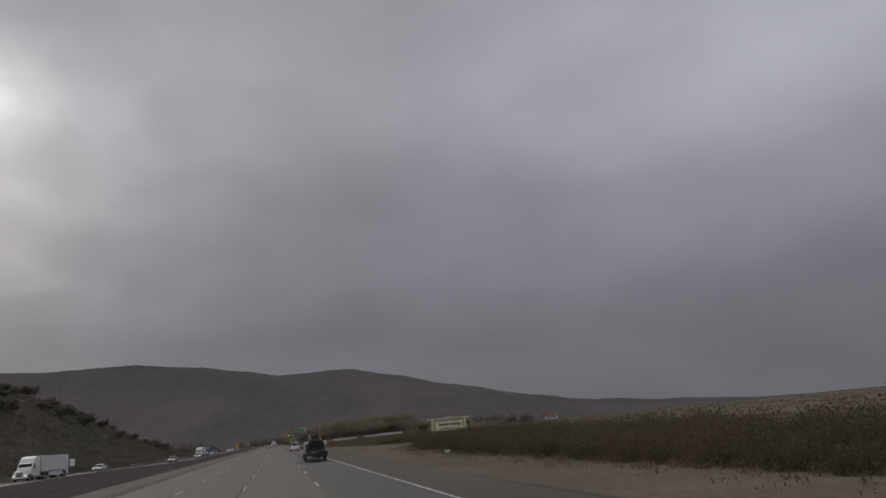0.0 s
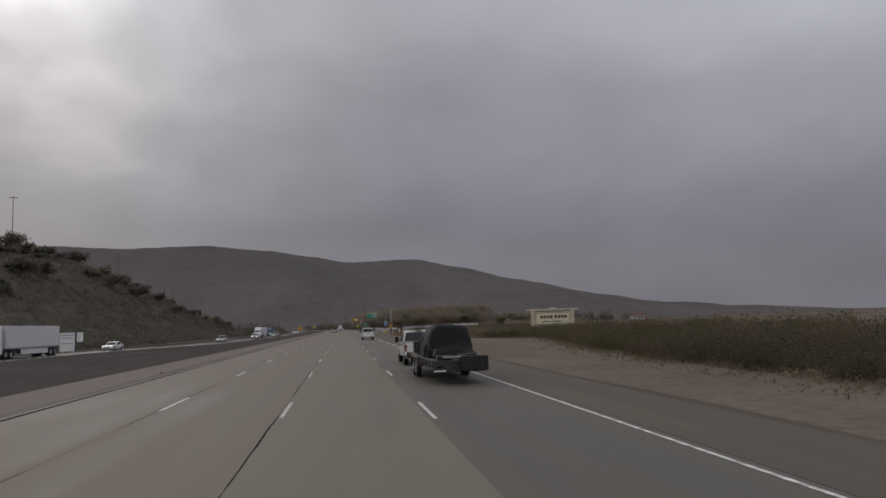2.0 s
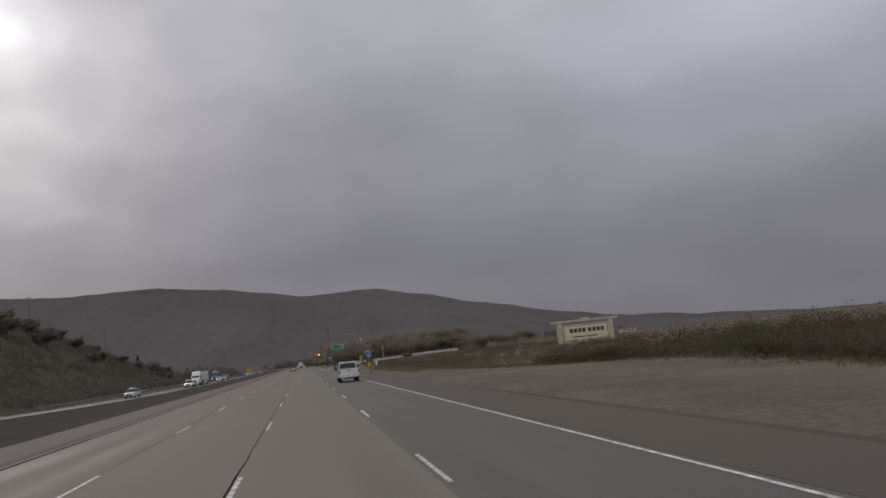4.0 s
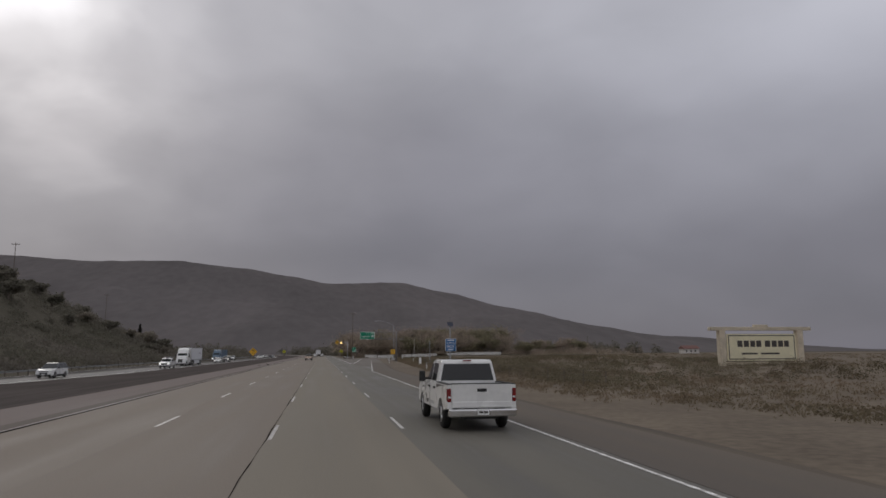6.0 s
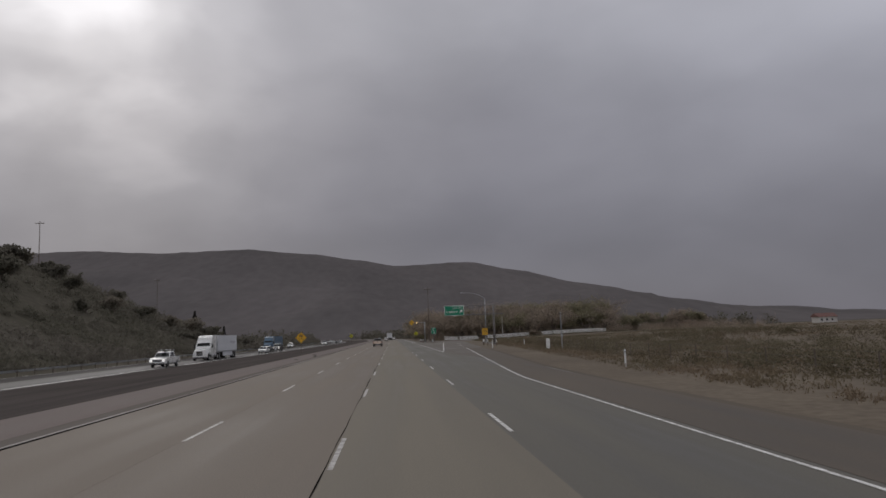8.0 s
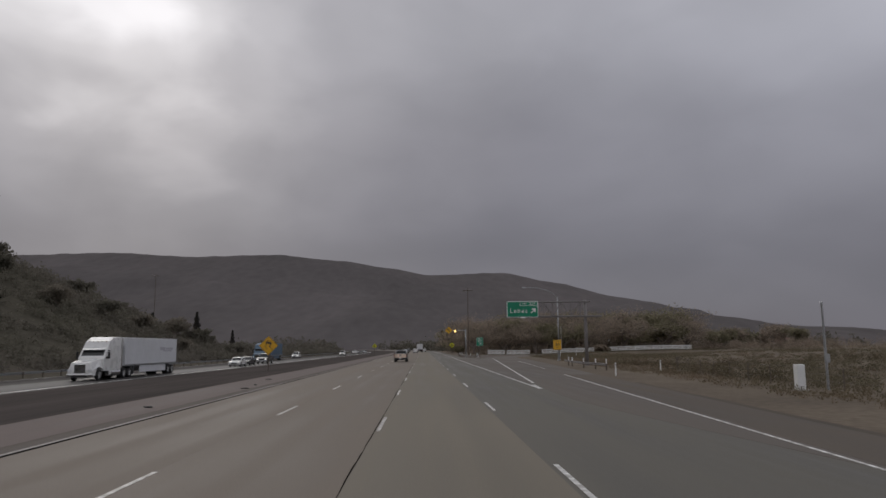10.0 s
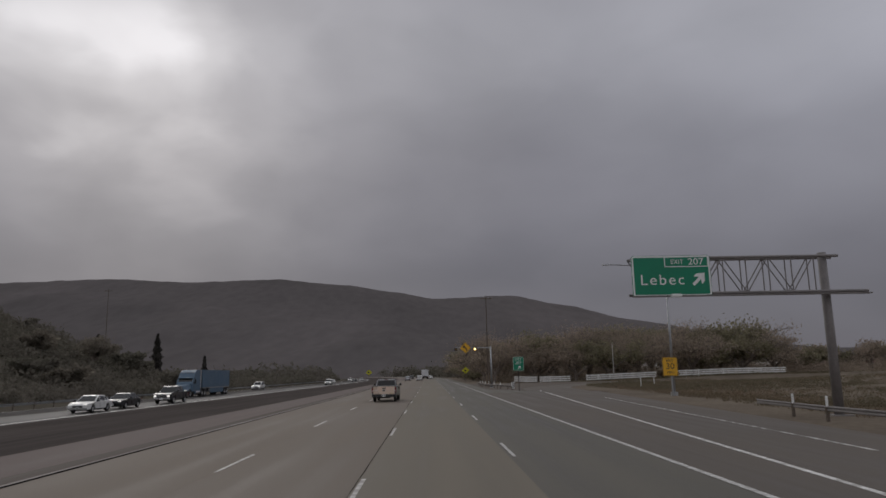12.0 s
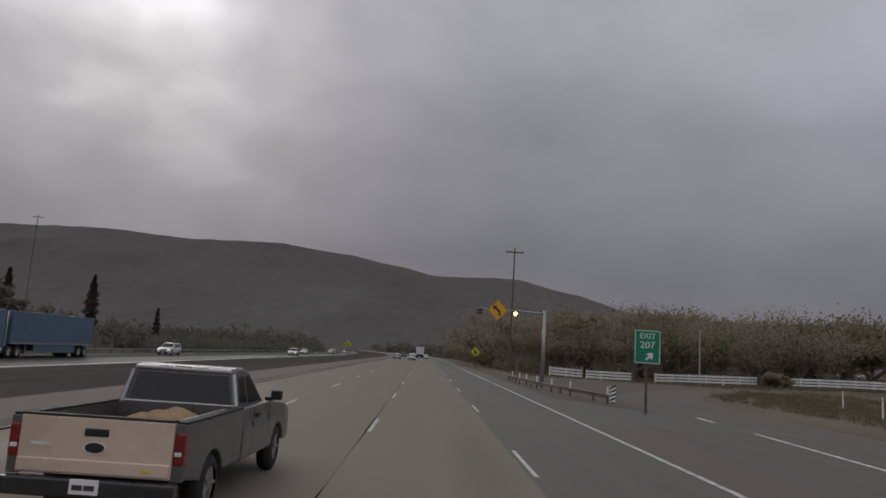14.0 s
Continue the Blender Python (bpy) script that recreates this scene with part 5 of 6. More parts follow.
    if oval:
        b = rod((0, -L - 0.014, 0.93), (0, -L + 0.005, 0.93), 0.068, seg=24)
        bmesh.ops.scale(b, vec=(1.9, 1, 1), verts=b.verts[:], space=Matrix.Translation((0, 0, -0.93)))
        part("badge", b, M_clear, tg)
        b = rod((0, -L - 0.018, 0.93), (0, -L - 0.013, 0.93), 0.056, seg=24)
        bmesh.ops.scale(b, vec=(1.95, 1, 1), verts=b.verts[:], space=Matrix.Translation((0, 0, -0.93)))
        part("badge_face", b, M_vdark, tg)
        part("lettering_bar", box(-0.72, -0.5, -L - 0.012, -L - 0.005, 0.93, 0.965), M_clear, tg)
        part("lettering_bar", box(0.55, 0.66, -L - 0.03, -L - 0.02, 0.70, 0.725), M_boxyel, tg)
    bp = part("rear_bumper", box(-hw + 0.02, hw - 0.02, -L - 0.14, -L + 0.05, 0.40, 0.60, 0.04, seg=3), M_vdark if oval else M_chrome, g)
    plate_number(bp, -L - 0.15, 0.53)
    fb = part("front_bumper", box(-hw + 0.06, hw - 0.06, L - 0.08, L + 0.1, 0.42, 0.64, 0.04), M_chrome, g)
    plate_number(fb, L + 0.11, 0.53, False)
    gr = part("grille", box(-0.55, 0.55, L - 0.02, L + 0.03, 0.68, 0.95, 0.02), M_black, g)
    for k in range(3):
        part("grille_bar", box(-0.54, 0.54, L + 0.025, L + 0.05, 0.71 + k * 0.085, 0.735 + k * 0.085, 0.006), M_chrome, gr)
    lamp_pair("headlight", g, 0.73, L - 0.02, 0.84, 0.3, 0.2, 0.08, M_head if lit else M_clear)
    mirrors(g, hw - 0.03, 0.95, zs + 0.14, big_mirrors)
    part("chassis", box(-0.5, 0.5, -L + 0.1, L - 0.3, 0.32, 0.56), M_black, g)
    part("wheel_housing", box(-0.80, 0.80, wy[1] - 0.46, wy[1] + 0.46, 0.42, 0.80), M_black, g)
    for s in (-1, 1):
        for yy in wy:
            wheel(g, s * (hw - 0.01), yy, 0.39, 0.27, M_gantry if oval else None)
    if stripe:
        for s in (-1, 1):
            for k, (a, c, h) in enumerate(((0.42, 0.68, 0.05), (-0.02, 0.36, 0.04), (-0.62, -0.12, 0.04))):
                part("door_lettering", box(s * hw - 0.004, s * hw + 0.004, a, c, 0.63 - h, 0.63 + h), M_galv if k else M_ink, body)
            for a, c in (((0.68, 0.54), (0.98, 0.84)), ((0.94, 0.54), (0.74, 0.84))):
                part("crossed_mark", rod((s * (hw - 0.004), *a), (s * (hw - 0.004), *c), 0.016, seg=5), M_ink, body)
            part("side_stripe", plate([(s * (hw + 0.003), -1.10, 1.09), (s * (hw + 0.003), -1.7, 1.165), (s * (hw + 0.003), -2.4, 1.19), (s * (hw + 0.003), -2.4, 1.205), (s * (hw + 0.003), -1.10, 1.205)][::s], 0.003), M_ink, g, "dark wedge stripe")
            for k, w in enumerate((0.10, 0.16)):
                part("fender_badge", box(s * (hw - 0.012) - 0.006, s * (hw - 0.012) + 0.006, 1.62 - k * 0.24, 1.62 - k * 0.24 + w, 0.985, 1.035 + k * 0.02), M_ink, body)
    if cargo:
        rng = random.Random(4)
        for k, (cx_, cy_, r_) in enumerate(((-0.22, -1.0, 0.34), (0.16, -1.02, 0.40), (0.5, -1.0, 0.34), (-0.05, -0.9, 0.36), (-0.45, -1.25, 0.24), (0.32, -1.45, 0.27))):
            b = bmesh.new()
            bmesh.ops.create_icosphere(b, subdivisions=3, radius=r_)
            for v in b.verts:
                v.co *= 1 + 0.22 * noise.noise(v.co * 4 + Vector((k * 7.0, 0, 0)))
                v.co.z = v.co.z * 0.72
            bmesh.ops.translate(b, verts=b.verts[:], vec=(cx_, cy_, 0.70 + r_ * 0.6))
            sk = part("cargo_sack", b, M_sand, None, "", True)
            sk.matrix_world = pose(x, y, z, 0, 0, rz)
            tagged(sk, "tan sack of building material in a pickup bed", "sack", "pickup cargo")
        for k in range(3):
            bd = part("pale_board", box(0.58 + k * 0.07, 0.63 + k * 0.07, -2.3, b0 - 0.1, 0.705, 1.17 + k * 0.03, 0.006), M_wall)
            bd.matrix_world = pose(x, y, z, 0, 0, rz)
            tagged(bd, "pale board standing along a pickup bed side", "board", "pickup cargo")
    if rack:
        for yy in (b0 - 0.05, 0.3):
            part("rack_hoop", box(-0.8, 0.8, yy - 0.03, yy + 0.03, top + 0.12, top + 0.17), M_galv, g)
            for s in (-1, 1):
                part("rack_leg", box(s * 0.75 - 0.03, s * 0.75 + 0.03, yy - 0.03, yy + 0.03, top - 0.03, top + 0.12), M_galv, g)
        part("ladder", box(-0.25, 0.25, b0 - 0.5, 1.3, top + 0.17, top + 0.22), M_galv, g)
    return g


def car(label, x, y, z=0, rz=0, paint=None, style="sedan", lit=True, dark_roof=False, group="vehicles on the road"):
    paint = paint or M_vwhite
    suv = style == "suv"
    g = thing("suv" if suv else "sedan", label, "car", x, y, z, rz, group=group)
    L, hw = (2.35, 0.93) if suv else (2.4, 0.9)
    zs, top = (1.08, 1.72) if suv else (0.92, 1.44)
    wy = (-1.38, 1.42)
    low = [(-L, 0.45), (-L + 0.12, 0.3)] + [(a, b - 0.04) for a, b in arch(wy[0], 0.42, 0.36)] + [(a, b - 0.04) for a, b in arch(wy[1], 0.42, 0.36)]
    low += [(L - 0.12, 0.28), (L, 0.45), (L - 0.02, 0.68), (L - 0.25, 0.80 if not suv else 0.92), (1.0, zs), (-1.7 if not suv else -2.2, zs + 0.02), (-L + 0.04, zs - 0.06)]
    body = part("body", prism(low, -hw, hw, lambda yy, zz: 1 - 0.08 * max(0, abs(yy) - 1.8) / 0.5 - 0.07 * max(0, zz - 0.7), 0.04, cuts=[("z", 0.7), ("z", 0.5), ("y", 1.8), ("y", -1.8), ("y", 0.0), ("y", wy[0]), ("y", wy[1])]), paint, g)
    rear0, rear1 = ((-2.2, -1.95) if suv else (-1.75, -1.0))
    out = [(rear0, zs), (1.0, zs - 0.01), (0.2, top - 0.05), (-0.05, top), (rear1 + 0.1, top), (rear1, top - 0.04)]
    wins = [[(0.12, zs + 0.05), (0.82, zs + 0.05), (0.16, top - 0.1), (0.12, top - 0.1)], [(-0.85, zs + 0.05), (0.04, zs + 0.05), (0.04, top - 0.1), (-0.85, top - 0.1)],
            [((-1.95 if suv else -1.4), zs + 0.07), (-0.95, zs + 0.05), (-0.95, top - 0.1), ((-1.8 if suv else -1.02), top - 0.12)]]
    cb = cabin(g, out, hw - 0.06, 0.3, zs, M_vdark if dark_roof else paint, wins, ((0.95, zs + 0.04), (0.24, top - 0.08)), ((rear0 + 0.02, zs + 0.06), (rear1 - 0.0, top - 0.1)))
    if suv:
        for s in (-1, 1):
            part("roof_rail", box(s * 0.6 - 0.02, s * 0.6 + 0.02, -1.7, -0.1, top, top + 0.05, 0.008), M_black, cb)
    lamp_pair("headlight", g, hw - 0.26, L - 0.1, 0.66 if not suv else 0.78, 0.3, 0.13, 0.14, M_head if lit else M_clear)
    lamp_pair("tail_light", g, hw - 0.2, -L + 0.05, 0.78 if not suv else 0.92, 0.24, 0.2, 0.12, M_red)
    part("grille", box(-0.42, 0.42, L - 0.1, L + 0.012, 0.46, 0.62, 0.015), M_black, g)
    if suv:
        part("upper_grille", box(-0.5, 0.5, L - 0.14, L + 0.01, 0.70, 0.80, 0.015), M_black, g)
        part("bumper_intake", box(-0.78, 0.78, L - 0.16, L + 0.006, 0.31, 0.44, 0.02), M_black, g)
        for s in (-1, 1):
            part("sill_cladding", box(min(s * (hw - 0.05), s * (hw + 0.008)), max(s * (hw - 0.05), s * (hw + 0.008)), -0.92, 0.96, 0.30, 0.44, 0.012), M_black, g)
    part("rear_valance", box(-hw + 0.12, hw - 0.12, -L - 0.015, -L + 0.1, 0.34, 0.5, 0.02), M_black, g)
    plate_number(body, -L - 0.015, 0.66 if not suv else 0.8)
    plate_number(body, L + 0.02, 0.42, False)
    mirrors(g, hw - 0.05, 0.75, zs + 0.08)
    for s in (-1, 1):
        for yy in wy:
            wheel(g, s * (hw - 0.005), yy, 0.37 if suv else 0.33, 0.24 if suv else 0.22, M_gantry if suv else None)
        for yy in (0.35, -0.6):
            part("door_handle", box(s * (hw - 0.01) - 0.015, s * (hw - 0.01) + 0.015, yy - 0.09, yy + 0.09, zs - 0.14, zs - 0.1, 0.006), paint, body)
    part("underbody", box(-hw + 0.22, hw - 0.22, -L + 0.2, L - 0.2, 0.2, 0.5), M_black, g)
    return g


def semi(label, x, y, z=0, rz=0, paint=None, box_paint=None, lit=True, logo=False):
    """A long-nosed tractor with a sleeper cab and its box trailer; the origin is under the front bumper."""
    paint, box_paint = paint or M_vwhite, box_paint or M_box
    g = thing("semi_truck", label, "truck", x, y, z, rz, group="vehicles on the road")
    nose = prism([(-0.05, 0.45), (-0.02, 0.9), (-0.2, 1.65), (-2.1, 1.95), (-2.1, 1.0), (-1.85, 1.0), (-1.7, 1.12), (-1.3, 1.18), (-0.9, 1.1), (-0.72, 0.7), (-0.66, 0.45)], -1.0, 1.0,
                 lambda yy, zz: 1.12 if zz < 1.2 else 0.86, 0.06)
    part("bonnet", nose, paint, g)
    cab_o = [(-2.1, 0.8), (-2.05, 1.95), (-2.75, 2.85), (-3.3, 3.55), (-4.2, 3.95), (-5.7, 3.98), (-5.75, 0.8)]
    c = part("cab", prism(cab_o, -1.2, 1.2, lambda yy, zz: 1 - 0.06 * max(0, zz - 2.4), 0.06, cuts=[("z", 2.4)]), paint, g)
    part("windscreen", plate([(-1.02, -2.13, 2.02), (1.02, -2.13, 2.02), (0.98, -2.7, 2.82), (-0.98, -2.7, 2.82)], 0.01), M_glass, c)
    for s in (-1, 1):
        q = [(s * 1.207, -2.35, 1.95), (s * 1.207, -3.25, 1.95), (s * 1.18, -3.25, 2.72), (s * 1.18, -2.75, 2.72)]
        part("side_window", plate(q if s < 0 else q[::-1], 0.01), M_glass, c)
        part("fairing", box(min(s * 1.08, s * 1.2), max(s * 1.08, s * 1.2), -5.7, -3.3, 0.45, 0.82, 0.04), paint, g)
        part("fuel_tank", rod((s * 0.95, -5.5, 0.62), (s * 0.95, -3.6, 0.62), 0.32, seg=18), M_chrome, g)
        part("stack", rod((s * 1.12, -5.95, 1.0), (s * 1.12, -5.95, 3.9), 0.09, seg=10), M_chrome, g)
        m = part("mirror", box(s * 1.45 - 0.09, s * 1.45 + 0.09, -2.5, -2.4, 1.95, 2.6, 0.03), M_black, g)
        part("mirror_arm", box(min(s * 1.18, s * 1.45), max(s * 1.18, s * 1.45), -2.46, -2.42, 2.5, 2.55), M_black, m)
    part("visor", prism([(-2.62, 2.9), (-2.35, 2.78), (-2.37, 2.74), (-2.66, 2.84)], -1.0, 1.0), paint, c)
    for k in range(5):
        part("marker_lamp", box(-0.8 + k * 0.4 - 0.05, -0.8 + k * 0.4 + 0.05, -3.30, -3.2, 3.5, 3.56, 0.01), M_amber_off, c)
    gr = part("grille", box(-0.5, 0.5, -0.1, 0.0, 0.72, 1.5, 0.03), M_chrome, g)
    for k in range(6):
        part("grille_slot", box(-0.44, 0.44, -0.01, 0.008, 0.79 + k * 0.115, 0.845 + k * 0.115), M_black, gr)
    part("bumper", box(-1.15, 1.15, -0.1, 0.08, 0.32, 0.62, 0.05), M_chrome, g)
    lamp_pair("headlight", g, 0.88, -0.12, 0.92, 0.34, 0.24, 0.2, M_head if lit else M_clear)
    part("frame", box(-0.45, 0.45, -8.2, -1.6, 0.62, 0.92), M_black, g)
    for yy, n in ((-1.28, 1), (-6.6, 2), (-7.9, 2), (-18.6, 2), (-19.85, 2)):
        for s in (-1, 1):
            wheel(g, s * 1.22, yy, 0.51, 0.30 if n == 1 else 0.62, seg=22)
    t = part("trailer_box", box(-1.29, 1.29, -20.9, -6.45, 1.2, 3.95, 0.03), box_paint, g)
    for s in (-1, 1):
        for k in range(12):
            yy = -20.4 + k * 1.21
            part("side_rib", box(s * 1.292 - 0.008, s * 1.292 + 0.008, yy - 0.03, yy + 0.03, 1.25, 3.9), box_paint, t)
        part("lower_rail", box(min(s * 1.28, s * 1.31), max(s * 1.28, s * 1.31), -20.9, -6.45, 1.17, 1.33), M_galv, t)
        part("side_skirt", box(min(s * 1.2, s * 1.23), max(s * 1.2, s * 1.23), -17.6, -10.2, 0.45, 1.19), box_paint, g)
        part("landing_leg", box(s * 0.8 - 0.08, s * 0.8 + 0.08, -9.7, -9.5, 0.3, 1.2), M_galv, g)
    for s in (-1, 1):
        dr = part("rear_door", box(min(0.01 * s, s * 1.24), max(0.01 * s, s * 1.24), -20.93, -20.9, 1.3, 3.88), box_paint, t)
        part("lock_rod", rod((s * 0.4, -20.95, 1.3), (s * 0.4, -20.95, 3.85), 0.02, seg=6), M_galv, dr)
    if logo:
        for s in (-1, 1):
            for y0, y1, z0, z1 in ((-19.6, -17.4, 3.42, 3.56), (-17.2, -15.6, 3.36, 3.62), (-19.2, -16.6, 3.22, 3.28)):
                part("livery_bar", box(min(s * 1.295, s * 1.303), max(s * 1.295, s * 1.303), y0, y1, z0 - 0.7, z1 - 0.6), M_livery, t)
    # Black block put in for the shade between cab and trailer.
    part("gap_shade", box(-0.95, 0.95, -6.42, -5.78, 1.0, 3.3, 0.02), M_black, g)
    part("front_intake", box(-0.72, 0.72, -0.02, 0.09, 0.36, 0.5, 0.01), M_black, g)
    part("bogie", box(-0.6, 0.6, -20.5, -17.8, 0.62, 1.2), M_black, g)
    return g


def tarped_trailer(x, y, rz=0):
    """A tandem-axle flatbed with a tarped load; the origin is at the rear edge."""
    g = thing("flatbed_trailer", "dark tandem-axle flatbed trailer with a folded rear ramp", "trailer", x, y, 0, rz)
    W = 0.96
    part("deck", box(-W, W, 0, 10.0, 0.72, 0.84, 0.01), M_deck, g)
    for k in range(10):
        part("deck_board", box(-W + 0.04 + k * 0.189, -W + 0.215 + k * 0.189, 0.06, 9.95, 0.845, 0.87), M_wood, g)
    for s in (-1, 1):
        part("side_rail", box(min(s * W, s * (W + 0.07)), max(s * W, s * (W + 0.07)), 0, 10.0, 0.62, 0.88, 0.01), M_deck, g)
        for k in range(9):
            part("stake_pocket", box(min(s * (W + 0.07), s * (W + 0.13)), max(s * (W + 0.07), s * (W + 0.13)), 0.5 + k * 1.1, 0.62 + k * 1.1, 0.64, 0.84), M_deck, g)
        f = part("mudguard", prism([(y_ - 0.75, z_) for y_, z_ in ((4.6, 0.5), (4.75, 0.86), (7.15, 0.86), (7.3, 0.5), (7.2, 0.5), (7.08, 0.8), (4.82, 0.8), (4.7, 0.5))], min(s * (W - 0.06), s * (W + 0.22)), max(s * (W - 0.06), s * (W + 0.22))), M_rust, g)
        for yy in (4.7, 5.7):
            wheel(g, s * (W + 0.19), yy, 0.37, 0.24, M_vwhite)
        lamp = part("tail_light", box(s * (W - 0.22) - 0.1, s * (W - 0.22) + 0.1, -0.06, -0.005, 0.6, 0.68, 0.01), M_red, g)
        part("reflective_strip", box(s * 0.75 - 0.22, s * 0.75 + 0.22, -0.075, -0.062, 0.48, 0.53), M_white, g)
    part("rear_bumper", box(-W, W, -0.06, 0.0, 0.45, 0.72, 0.01), M_deck, g)
    part("tongue", prism([(10.0, 0.62), (12.4, 0.55), (12.4, 0.66), (10.0, 0.82)], -0.12, 0.12), M_rust, g)
    for s in (-1, 1):
        part("drawbar", rod((s * 0.9, 9.9, 0.7), (0.0, 12.0, 0.62), 0.06, seg=8), M_rust, g)
    part("jack", rod((0.18, 11.3, 0.2), (0.18, 11.3, 1.15), 0.05, seg=8), M_galv, g)
    part("tool_box", box(-0.5, 0.5, 9.3, 9.85, 0.87, 1.35, 0.03), M_black, g)
    for bx, by, bw, bl, bh in ((-0.5, 0.2, 0.3, 0.5, 0.16), (0.3, 0.25, 0.3, 0.5, 0.2), (-0.4, 8.0, 0.45, 0.6, 0.55), (0.35, 8.2, 0.4, 0.7, 0.4)):
        cr = tagged(part("equipment_case", box(x + bx - bw, x + bx + bw, y + by, y + by + bl, 0.872, 0.872 + bh, 0.04), M_black, None), "black equipment case strapped on the flatbed trailer", "case", "trailer cargo")
    r = part("ramp", box(0.0, 0.98, -0.3, -0.1, 0.5, 1.02, 0.02), M_black, g, "black folded steel ramp")
    for k in range(5):
        part("ramp_rib", box(0.08 + k * 0.2, 0.11 + k * 0.2, -0.32, -0.295, 0.53, 0.99), M_black, r)
    part("strap", box(-0.62, 0.2, -0.04, 0.02, 0.95, 1.03), M_paint_y, g)
    # the load under its tarp
    b = bmesh.new()
    n, m = 52, 56
    grid = []
    for j in range(m):
        row = []
        v = j / (m - 1)
        yy = 1.0 + v * 6.2
        hh = (1.24 + 0.16 * noise.noise((yy * 0.9, 4.0, 0.0))) * (0.3 + 0.7 * smooth01((v - 0.12) / 0.14)) * smooth01(v / 0.1 + 0.25) * (1 - 0.62 * smooth01((v - 0.55) / 0.45))
        for i in range(n):
            u = i / (n - 1)
            a = math.pi * u
            ww = 0.88 + 0.08 * noise.noise((yy, u * 4, 0.0))
            xx = -ww * math.copysign(abs(math.cos(a)) ** 0.55, math.cos(a))
            zz = 0.875 + hh * abs(math.sin(a)) ** 0.55
            w = noise.fractal((xx * 1.6, yy * 1.2, zz * 1.6), 1.0, 2.0, 4) * 0.16
            row.append(b.verts.new((xx + w * 0.6, yy + (w if 0 < j < m - 1 else 0), max(0.872, zz + w))))
        grid.append(row)
    for j in range(m - 1):
        for i in range(n - 1):
            b.faces.new((grid[j][i], grid[j][i + 1], grid[j + 1][i + 1], grid[j + 1][i]))
    skin = [[v.co.copy() for v in row] for row in grid]
    b.faces.new(grid[0][::-1])
    b.faces.new(grid[-1])
    bmesh.ops.recalc_face_normals(b, faces=b.faces[:])
    ld = part("tarped_load", b, M_tarp, None, "", True)
    ld.matrix_world = pose(x, y, 0, 0, 0, rz)
    tagged(ld, "bulky load under a wrinkled black tarpaulin on a flatbed trailer", "load")
    for j in (22, 32, 42):
        sv, sf = [], []
        for i in range(n):
            for row in (skin[j], skin[j + 1]):
                c = row[i] - Vector((0, row[i].y, 0.9))
                sv.append(row[i] + c.normalized() * 0.025)
        for i in range(n - 1):
            sf.append((2 * i, 2 * i + 1, 2 * i + 3, 2 * i + 2))
        arrays("tie_strap", sv, sf, M_deck, ld, True)
    return g


def heading(y):
    """Degrees by which the oncoming traffic's line turns."""
    return math.degrees(math.atan((swing(y + 1) - swing(y - 1)) / 2))


tarped_trailer(3.9, 81.9)
pickup("white crew-cab pickup with dark lettering towing a flatbed trailer", 4.0, 97.6, stripe=True, big_mirrors=True, rack=True)
passing = pickup("white crew-cab pickup with dark door lettering and tow mirrors", 3.92, 179.3, stripe=True, big_mirrors=True)
passing.scale = (1.0, 1.06, 1.04)
pickup("grey pickup with a silver-beige tailgate and tan sacks in its bed", -4.03, 368.55, 0, -1.2, side=M_vgrey, gate=M_vtan, crew=False, cargo=True, oval=True)
# ahead in the same direction
car("white SUV far ahead on the concrete lanes", -3.5, 533, paint=M_vwhite, style="suv", lit=False)
car("silver sedan far ahead in the fast lane", -7.4, 540, paint=M_vsilver, lit=False)
semi("white box semi-trailer far ahead on the motorway", -1.2 + bend(640), 640, 0, 2, lit=False)
# oncoming
semi("white long-nosed semi-truck with a plain white box trailer", -41.2, 140.5, onc_z(150), 180 - heading(150))
car("white sedan following a semi-truck on the oncoming lanes", -37.2, 178, onc_z(178), 180 - heading(178))
car("white SUV with a black roof on the wet oncoming lanes", -31.3, 246, ONC_Z, 180 - heading(246), style="suv", lit=False, dark_roof=True)
pickup("white oncoming pickup with a ladder rack", -28.9, 297.0, ONC_Z, 180, lit=True, rack=True)
semi("white sleeper-cab semi-truck with a pale grey trailer", -31.2, 321.5, ONC_Z, 180, lit=False, logo=True)
car("white sedan with headlights on the oncoming lanes", -29.9, 370.6, ONC_Z, 180, paint=M_vwhite)
car("dark sedan following a white sedan on the oncoming lanes", -30.2, 377.9, ONC_Z, 180, paint=M_vdark)
pickup("dark oncoming pickup with headlights on", -29.9, 390, ONC_Z, 180, side=M_vdark, lit=True)
semi("dull blue semi-truck with a blue box trailer", -36.3, 411, ONC_Z, 180, M_vblue, M_vblue)
car("white SUV with headlights behind a blue truck", -36.2, 458, ONC_Z, 180, style="suv")
car("white SUV far down the oncoming lanes", -30.2, 520, ONC_Z, 180, style="suv")
car("white sedan far down the oncoming lanes", -34.5, 560, ONC_Z, 180)
for xo_, yo_, pt_, lb_ in ((-30.3, 596, M_vdark, "dark sedan far off with its headlights on"), (-34.2, 622, M_vwhite, "white sedan far off with its headlights on"), (-30.6, 648, M_vsilver, "silver sedan far off with its headlights on"), (-37.6, 680, M_vwhite, "white sedan at the far bend of the oncoming lanes")):
    car(lb_, xo_ + bend(yo_), yo_, ONC_Z, 180, paint=pt_)
car("white sedan far ahead beside the exit lane", 0.1 + bend(585), 585, paint=M_vwhite, lit=False)
car("grey SUV far ahead in the fast lane", -7.3 + bend(610), 610, paint=M_vgrey, style="suv", lit=False)


